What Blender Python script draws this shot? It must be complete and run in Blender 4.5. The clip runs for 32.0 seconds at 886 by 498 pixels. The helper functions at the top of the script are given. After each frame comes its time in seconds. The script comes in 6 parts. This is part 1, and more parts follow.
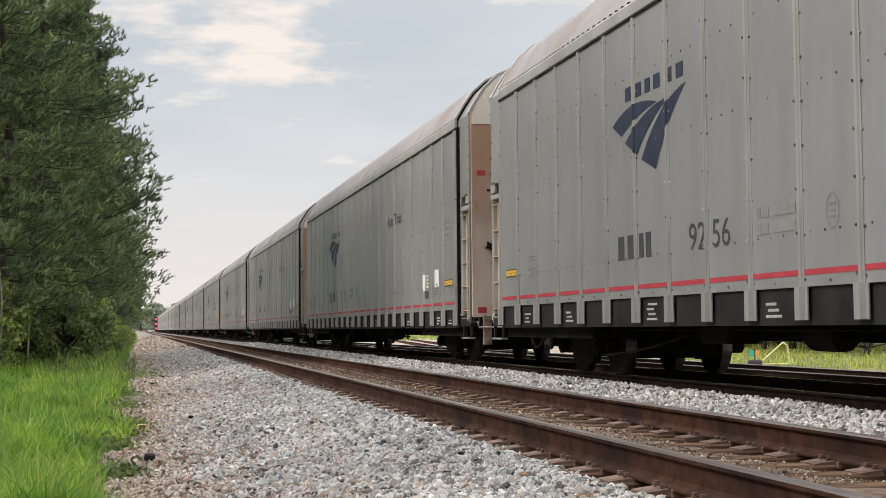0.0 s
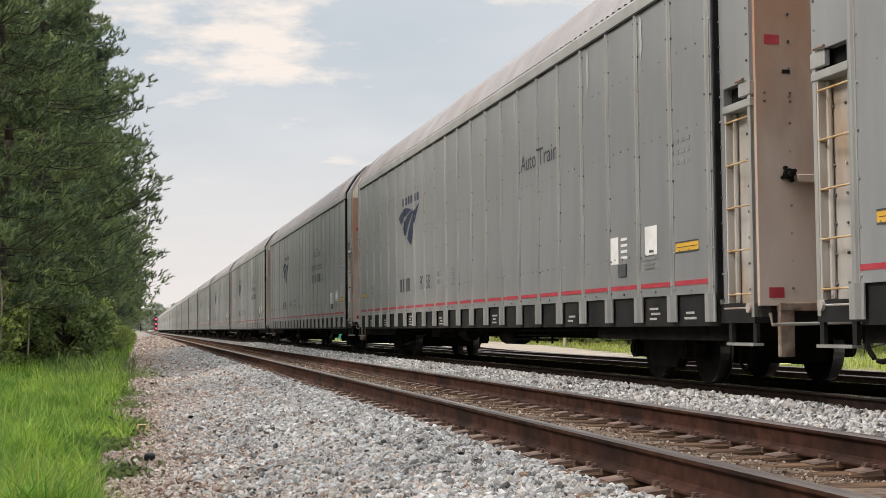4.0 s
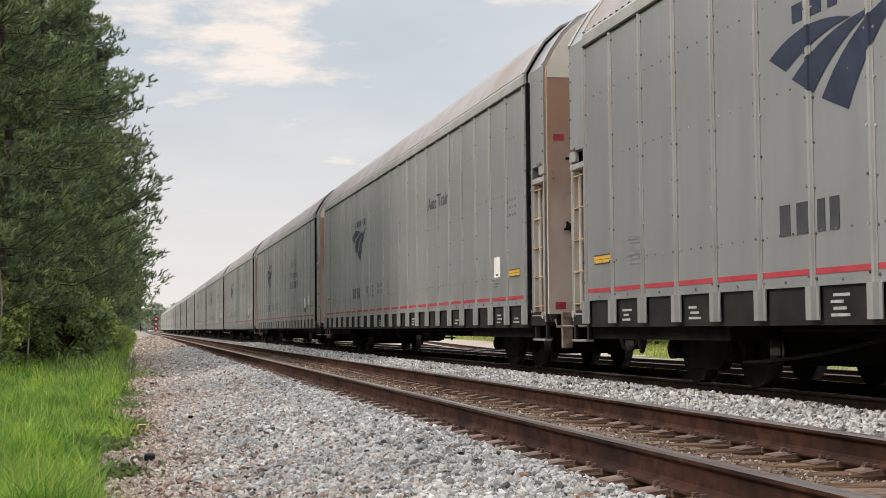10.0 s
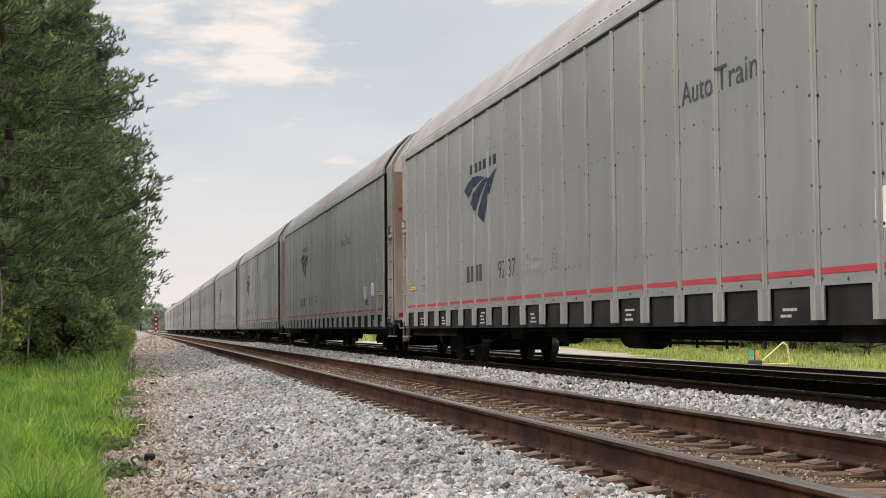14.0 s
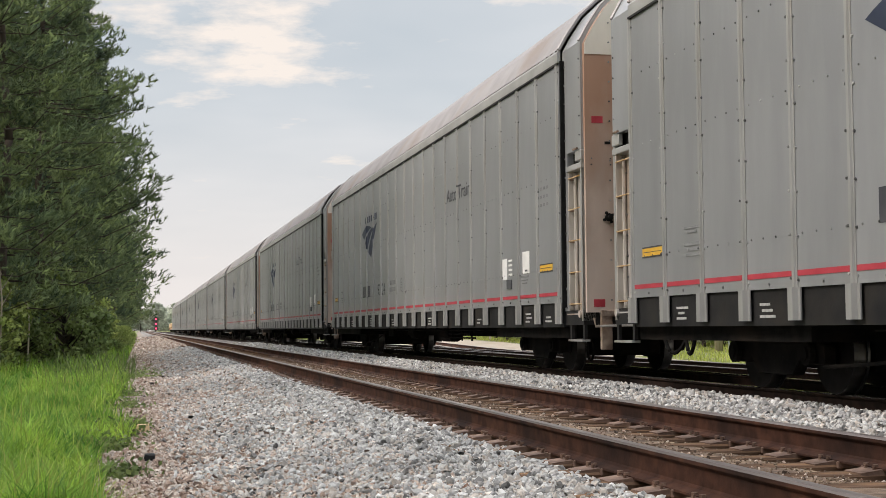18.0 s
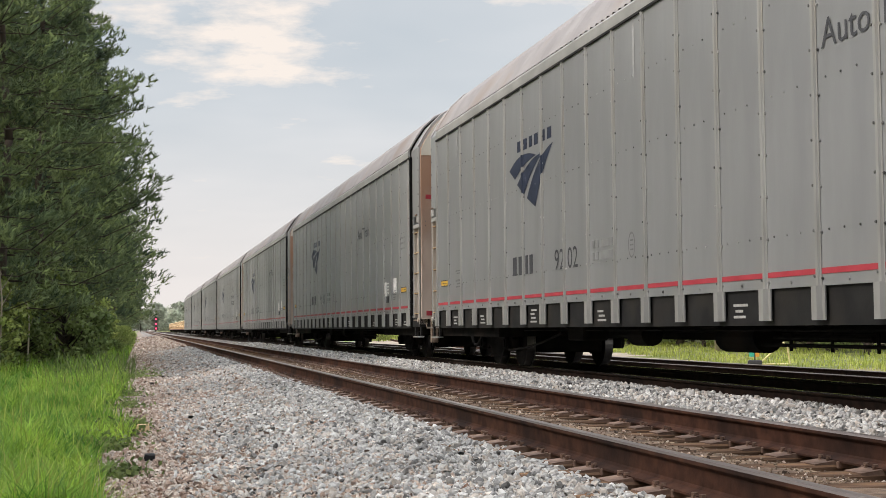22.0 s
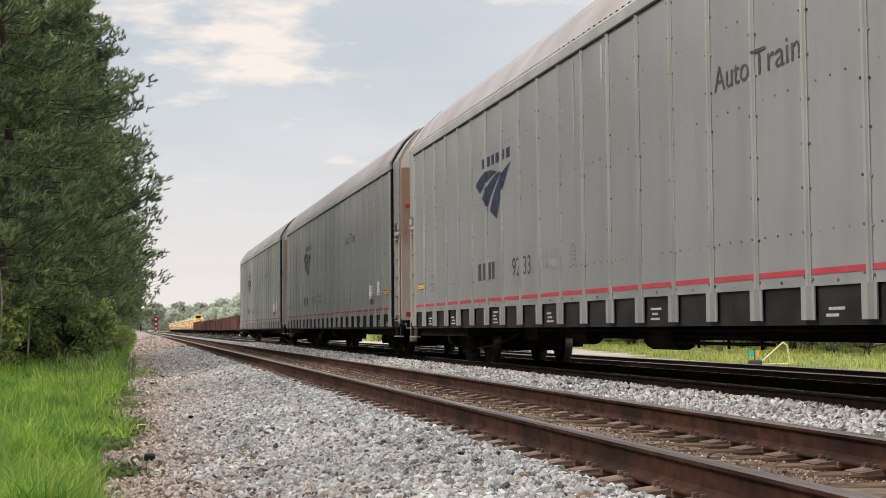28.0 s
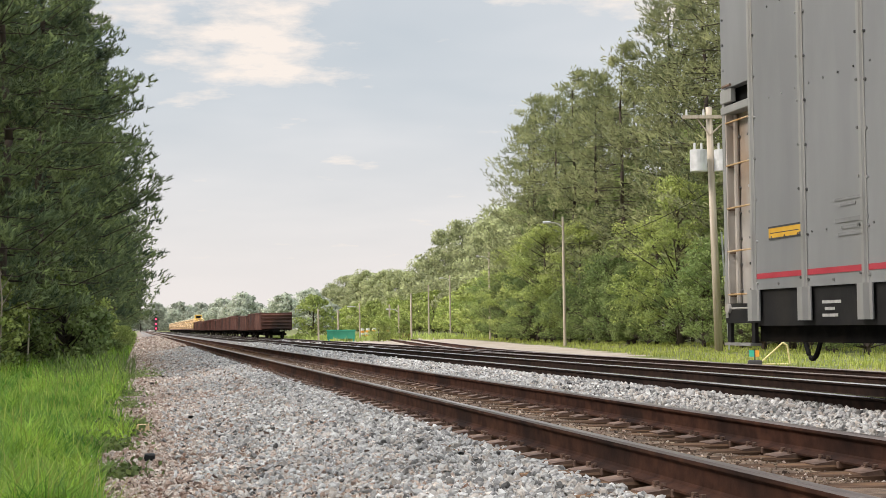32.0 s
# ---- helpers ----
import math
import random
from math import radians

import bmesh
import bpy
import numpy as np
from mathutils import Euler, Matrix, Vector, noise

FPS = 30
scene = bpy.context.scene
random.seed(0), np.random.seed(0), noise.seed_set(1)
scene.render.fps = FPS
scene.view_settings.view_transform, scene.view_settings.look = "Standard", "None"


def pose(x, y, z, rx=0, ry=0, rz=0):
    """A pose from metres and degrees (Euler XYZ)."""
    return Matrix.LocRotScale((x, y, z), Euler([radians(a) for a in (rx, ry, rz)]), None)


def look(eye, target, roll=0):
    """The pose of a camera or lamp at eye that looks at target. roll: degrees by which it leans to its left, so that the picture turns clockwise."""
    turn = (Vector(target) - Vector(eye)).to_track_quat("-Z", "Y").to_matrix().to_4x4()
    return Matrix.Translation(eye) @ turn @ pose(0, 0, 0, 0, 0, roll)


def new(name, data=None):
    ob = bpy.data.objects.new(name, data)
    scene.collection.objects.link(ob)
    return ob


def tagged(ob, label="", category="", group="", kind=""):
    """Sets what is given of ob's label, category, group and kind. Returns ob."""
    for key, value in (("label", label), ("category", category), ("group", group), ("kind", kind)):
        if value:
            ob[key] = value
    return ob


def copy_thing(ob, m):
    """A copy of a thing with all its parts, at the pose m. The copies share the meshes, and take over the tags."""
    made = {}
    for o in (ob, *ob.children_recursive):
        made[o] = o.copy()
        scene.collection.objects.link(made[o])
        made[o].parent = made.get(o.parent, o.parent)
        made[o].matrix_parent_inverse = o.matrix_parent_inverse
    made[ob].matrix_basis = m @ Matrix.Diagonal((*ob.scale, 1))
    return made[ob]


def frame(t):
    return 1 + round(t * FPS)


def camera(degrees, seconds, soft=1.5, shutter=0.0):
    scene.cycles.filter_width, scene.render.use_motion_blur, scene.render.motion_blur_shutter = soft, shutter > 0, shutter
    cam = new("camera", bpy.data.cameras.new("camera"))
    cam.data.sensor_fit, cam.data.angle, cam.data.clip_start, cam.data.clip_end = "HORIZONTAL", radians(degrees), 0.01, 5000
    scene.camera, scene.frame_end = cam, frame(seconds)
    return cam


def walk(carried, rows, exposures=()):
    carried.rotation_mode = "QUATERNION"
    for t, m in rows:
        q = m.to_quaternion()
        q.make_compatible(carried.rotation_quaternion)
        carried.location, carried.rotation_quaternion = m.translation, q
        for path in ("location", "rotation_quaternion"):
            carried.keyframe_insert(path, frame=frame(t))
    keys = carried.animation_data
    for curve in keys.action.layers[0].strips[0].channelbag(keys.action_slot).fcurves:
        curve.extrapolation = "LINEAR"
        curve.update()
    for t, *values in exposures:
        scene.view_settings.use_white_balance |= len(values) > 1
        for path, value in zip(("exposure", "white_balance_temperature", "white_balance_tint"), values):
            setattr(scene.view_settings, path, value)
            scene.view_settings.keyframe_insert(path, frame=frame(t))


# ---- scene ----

# ---------------------------------------------------------------- camera
F_PX = 2484.0
EYE = Vector((0.0, 0.0, 0.84))
YAW, PITCH, ROLL = radians(12.225), radians(3.212), -0.487
cam = camera(2 * math.degrees(math.atan(784 / F_PX)), 32.0, soft=0.45)
AIM = EYE + Vector((math.sin(YAW) * math.cos(PITCH), math.cos(YAW) * math.cos(PITCH), math.sin(PITCH)))
walk(cam, [(0.0, look(EYE, AIM, ROLL)), (32.0, look(EYE, AIM, ROLL))], exposures=[(0.0, 0.06, 6620, 15.5), (32.0, 0.06, 6620, 15.5)])

# ---------------------------------------------------------------- plan, metres
X1, X2, X3 = 3.49, 7.83, 13.05          # centre lines: near track, train track, siding
TOP1, TOP2, TOP3 = 0.18, 0.123, -0.06   # rail tops
HALF = 0.755                            # half the distance between rail heads
CAR = 28.5                              # car pitch over couplers
SIDE = 25.34                            # length of a car's panelled side
HW = 1.60                               # half width of a car
SPEED, GAIN = 0.60977, 0.0016896        # cars per second, and its gain
FIRST = 1.01043 - 0.11096

# ---------------------------------------------------------------- world and sun
SUN_EL, SUN_AZ = radians(43), radians(-93)   # azimuth from +y towards +x


def make_world():
    w = bpy.data.worlds.new("sky")
    scene.world = w
    w.use_nodes = True
    nt = w.node_tree
    nt.nodes.clear()
    n, l = nt.nodes.new, nt.links.new
    out, bg = n("ShaderNodeOutputWorld"), n("ShaderNodeBackground")
    sky = n("ShaderNodeTexSky")
    sky.sky_type, sky.sun_disc = "NISHITA", False
    sky.sun_elevation, sky.sun_rotation = SUN_EL, SUN_AZ
    sky.air_density, sky.dust_density, sky.ozone_density = 1.0, 3.0, 1.0
    dim = n("ShaderNodeVectorMath")
    dim.operation = "SCALE"
    dim.inputs["Scale"].default_value = 0.10
    l(sky.outputs[0], dim.inputs[0])
    tc = n("ShaderNodeTexCoord")
    sep = n("ShaderNodeSeparateXYZ")
    l(tc.outputs["Generated"], sep.inputs[0])
    # flat cloud deck: direction divided by its height
    zc = n("ShaderNodeMath")
    zc.operation = "MAXIMUM"
    zc.inputs[1].default_value = 0.0
    l(sep.outputs[2], zc.inputs[0])
    za = n("ShaderNodeMath")
    za.operation = "ADD"
    za.inputs[1].default_value = 0.12
    l(zc.outputs[0], za.inputs[0])
    dv = n("ShaderNodeVectorMath")
    dv.operation = "DIVIDE"
    l(tc.outputs["Generated"], dv.inputs[0])
    l(za.outputs[0], dv.inputs[1])
    n1 = n("ShaderNodeTexNoise")
    n1.inputs["Scale"].default_value, n1.inputs["Detail"].default_value = 0.7, 4.0
    n1.inputs["Roughness"].default_value = 0.55
    l(dv.outputs[0], n1.inputs["Vector"])
    deck = n("ShaderNodeValToRGB")
    deck.color_ramp.elements[0].position, deck.color_ramp.elements[0].color = 0.34, (0.53, 0.605, 0.635, 1)
    deck.color_ramp.elements[1].position, deck.color_ramp.elements[1].color = 0.66, (0.70, 0.745, 0.75, 1)
    l(n1.outputs[0], deck.inputs[0])
    # haze towards the horizon
    hz = n("ShaderNodeMapRange")
    hz.inputs[1].default_value, hz.inputs[2].default_value = 0.0, 0.16
    hz.inputs[3].default_value, hz.inputs[4].default_value = 1.0, 0.0
    l(zc.outputs[0], hz.inputs[0])
    mh = n("ShaderNodeMixRGB")
    mh.inputs[2].default_value = (0.88, 0.855, 0.815, 1)
    l(hz.outputs[0], mh.inputs[0])
    l(deck.outputs[0], mh.inputs[1])
    # broken sunlit banks of cloud: each is a soft oval of sky in which the deck opens
    n2 = n("ShaderNodeTexNoise")
    n2.inputs["Scale"].default_value, n2.inputs["Detail"].default_value = 4.2, 8.0
    n2.inputs["Roughness"].default_value, n2.inputs["Distortion"].default_value = 0.6, 0.0
    l(dv.outputs[0], n2.inputs["Vector"])
    total = n2.outputs[0]
    for centre, squash, edge, gain in (((0.045, 0.965, 0.225), (1.0, 0.6, 2.2), 0.15, 0.25), ((0.115, 0.97, 0.185), (1.0, 0.6, 3.6), 0.075, 0.19), ((0.045, 0.975, 0.160), (1.0, 0.6, 5.0), 0.05, 0.13), ((0.325, 0.915, 0.232), (1.0, 0.6, 2.2), 0.11, 0.17)):
        dirn = n("ShaderNodeVectorMath")
        dirn.operation = "SUBTRACT"
        dirn.inputs[1].default_value = centre
        l(tc.outputs["Generated"], dirn.inputs[0])
        sc = n("ShaderNodeVectorMath")
        sc.operation = "MULTIPLY"
        sc.inputs[1].default_value = squash
        l(dirn.outputs[0], sc.inputs[0])
        ln = n("ShaderNodeVectorMath")
        ln.operation = "LENGTH"
        l(sc.outputs[0], ln.inputs[0])
        near = n("ShaderNodeMapRange")
        near.inputs[1].default_value, near.inputs[2].default_value = 0.02, edge
        near.inputs[3].default_value, near.inputs[4].default_value = gain, 0.0
        l(ln.outputs["Value"], near.inputs[0])
        ad = n("ShaderNodeMath")
        ad.operation = "ADD"
        l(total, ad.inputs[0])
        l(near.outputs[0], ad.inputs[1])
        total = ad.outputs[0]
    br = n("ShaderNodeMapRange")
    br.inputs[1].default_value, br.inputs[2].default_value = 0.62, 0.80
    l(total, br.inputs[0])
    mc = n("ShaderNodeMixRGB")
    mc.inputs[2].default_value = (0.93, 0.87, 0.77, 1)
    l(br.outputs[0], mc.inputs[0])
    l(mh.outputs[0], mc.inputs[1])
    mix = n("ShaderNodeMixRGB")
    mix.inputs[0].default_value = 0.85
    l(dim.outputs[0], mix.inputs[1])
    l(mc.outputs[0], mix.inputs[2])
    # an overcast sky is about twice as bright overhead as near the horizon
    up = n("ShaderNodeMapRange")
    up.inputs[1].default_value, up.inputs[2].default_value = 0.30, 1.0
    up.inputs[3].default_value, up.inputs[4].default_value = 1.08, 3.0
    l(zc.outputs[0], up.inputs[0])
    lift = n("ShaderNodeVectorMath")
    lift.operation = "SCALE"
    l(mix.outputs[0], lift.inputs[0])
    l(up.outputs[0], lift.inputs["Scale"])
    l(lift.outputs[0], bg.inputs[0])
    bg.inputs[1].default_value = 1.0
    l(bg.outputs[0], out.inputs[0])


make_world()
sun_data = bpy.data.lights.new("sun", "SUN")
sun_data.energy, sun_data.angle, sun_data.color = 3.4, radians(20), (1.0, 0.93, 0.83)
sun = new("sun", sun_data)
sun.matrix_basis = look((0, 0, 60), (0 - math.sin(SUN_AZ) * math.cos(SUN_EL), 0 - math.cos(SUN_AZ) * math.cos(SUN_EL), 60 - math.sin(SUN_EL)))


# ---------------------------------------------------------------- materials
def mat(name, c1, c2, scale=8.0, rough=0.8, metal=0.0, bump=0.2, fine=60.0, stain=None, stain_scale=1.0, island=0.0, rand=0.0,
        spread=(0.35, 0.65), stretch=(1, 1, 1), through_light=0.0, dist=0.01, stain_at=(0.5, 0.68), spec=0.5):
    """Two colours mixed by a noise, a finer noise for relief, and an optional stain at a larger scale."""
    m = bpy.data.materials.new(name)
    m.use_nodes = True
    nt = m.node_tree
    n, l = nt.nodes.new, nt.links.new
    b = nt.nodes["Principled BSDF"]
    tc, mp = n("ShaderNodeTexCoord"), n("ShaderNodeMapping")
    mp.inputs["Scale"].default_value = stretch
    l(tc.outputs["Object"], mp.inputs[0])
    n1 = n("ShaderNodeTexNoise")
    n1.inputs["Scale"].default_value, n1.inputs["Detail"].default_value = scale, 5.0
    l(mp.outputs[0], n1.inputs["Vector"])
    r = n("ShaderNodeValToRGB")
    r.color_ramp.elements[0].position, r.color_ramp.elements[0].color = spread[0], (*c1, 1)
    r.color_ramp.elements[1].position, r.color_ramp.elements[1].color = spread[1], (*c2, 1)
    l(n1.outputs[0], r.inputs[0])
    col = r.outputs[0]
    if stain:
        n3 = n("ShaderNodeTexNoise")
        n3.inputs["Scale"].default_value, n3.inputs["Detail"].default_value = stain_scale, 6.0
        l(mp.outputs[0], n3.inputs["Vector"])
        mr = n("ShaderNodeMapRange")
        mr.inputs[1].default_value, mr.inputs[2].default_value = stain_at
        l(n3.outputs[0], mr.inputs[0])
        mx = n("ShaderNodeMixRGB")
        mx.inputs[2].default_value = (*stain, 1)
        l(mr.outputs[0], mx.inputs[0])
        l(col, mx.inputs[1])
        col = mx.outputs[0]
    for amount, kind in ((island, "i"), (rand, "o")):
        if amount:
            src = n("ShaderNodeNewGeometry").outputs["Random Per Island"] if kind == "i" else n("ShaderNodeObjectInfo").outputs["Random"]
            mr = n("ShaderNodeMapRange")
            mr.inputs[3].default_value, mr.inputs[4].default_value = 1 - amount, 1 + amount
            l(src, mr.inputs[0])
            mu = n("ShaderNodeVectorMath")
            mu.operation = "SCALE"
            l(col, mu.inputs[0])
            l(mr.outputs[0], mu.inputs["Scale"])
            col = mu.outputs[0]
    l(col, b.inputs["Base Color"])
    b.inputs["Roughness"].default_value, b.inputs["Metallic"].default_value = rough, metal
    b.inputs["Specular IOR Level"].default_value = spec
    if bump:
        n2 = n("ShaderNodeTexNoise")
        n2.inputs["Scale"].default_value, n2.inputs["Detail"].default_value = fine, 4.0
        l(tc.outputs["Object"], n2.inputs["Vector"])
        bp = n("ShaderNodeBump")
        bp.inputs["Strength"].default_value, bp.inputs["Distance"].default_value = bump, dist
        l(n2.outputs[0], bp.inputs["Height"])
        l(bp.outputs[0], b.inputs["Normal"])
    if through_light:
        t = n("ShaderNodeBsdfTranslucent")
        l(col, t.inputs[0])
        ms = n("ShaderNodeMixShader")
        ms.inputs[0].default_value = through_light
        l(b.outputs[0], ms.inputs[1])
        l(t.outputs[0], ms.inputs[2])
        l(ms.outputs[0], nt.nodes["Material Output"].inputs[0])
    return m


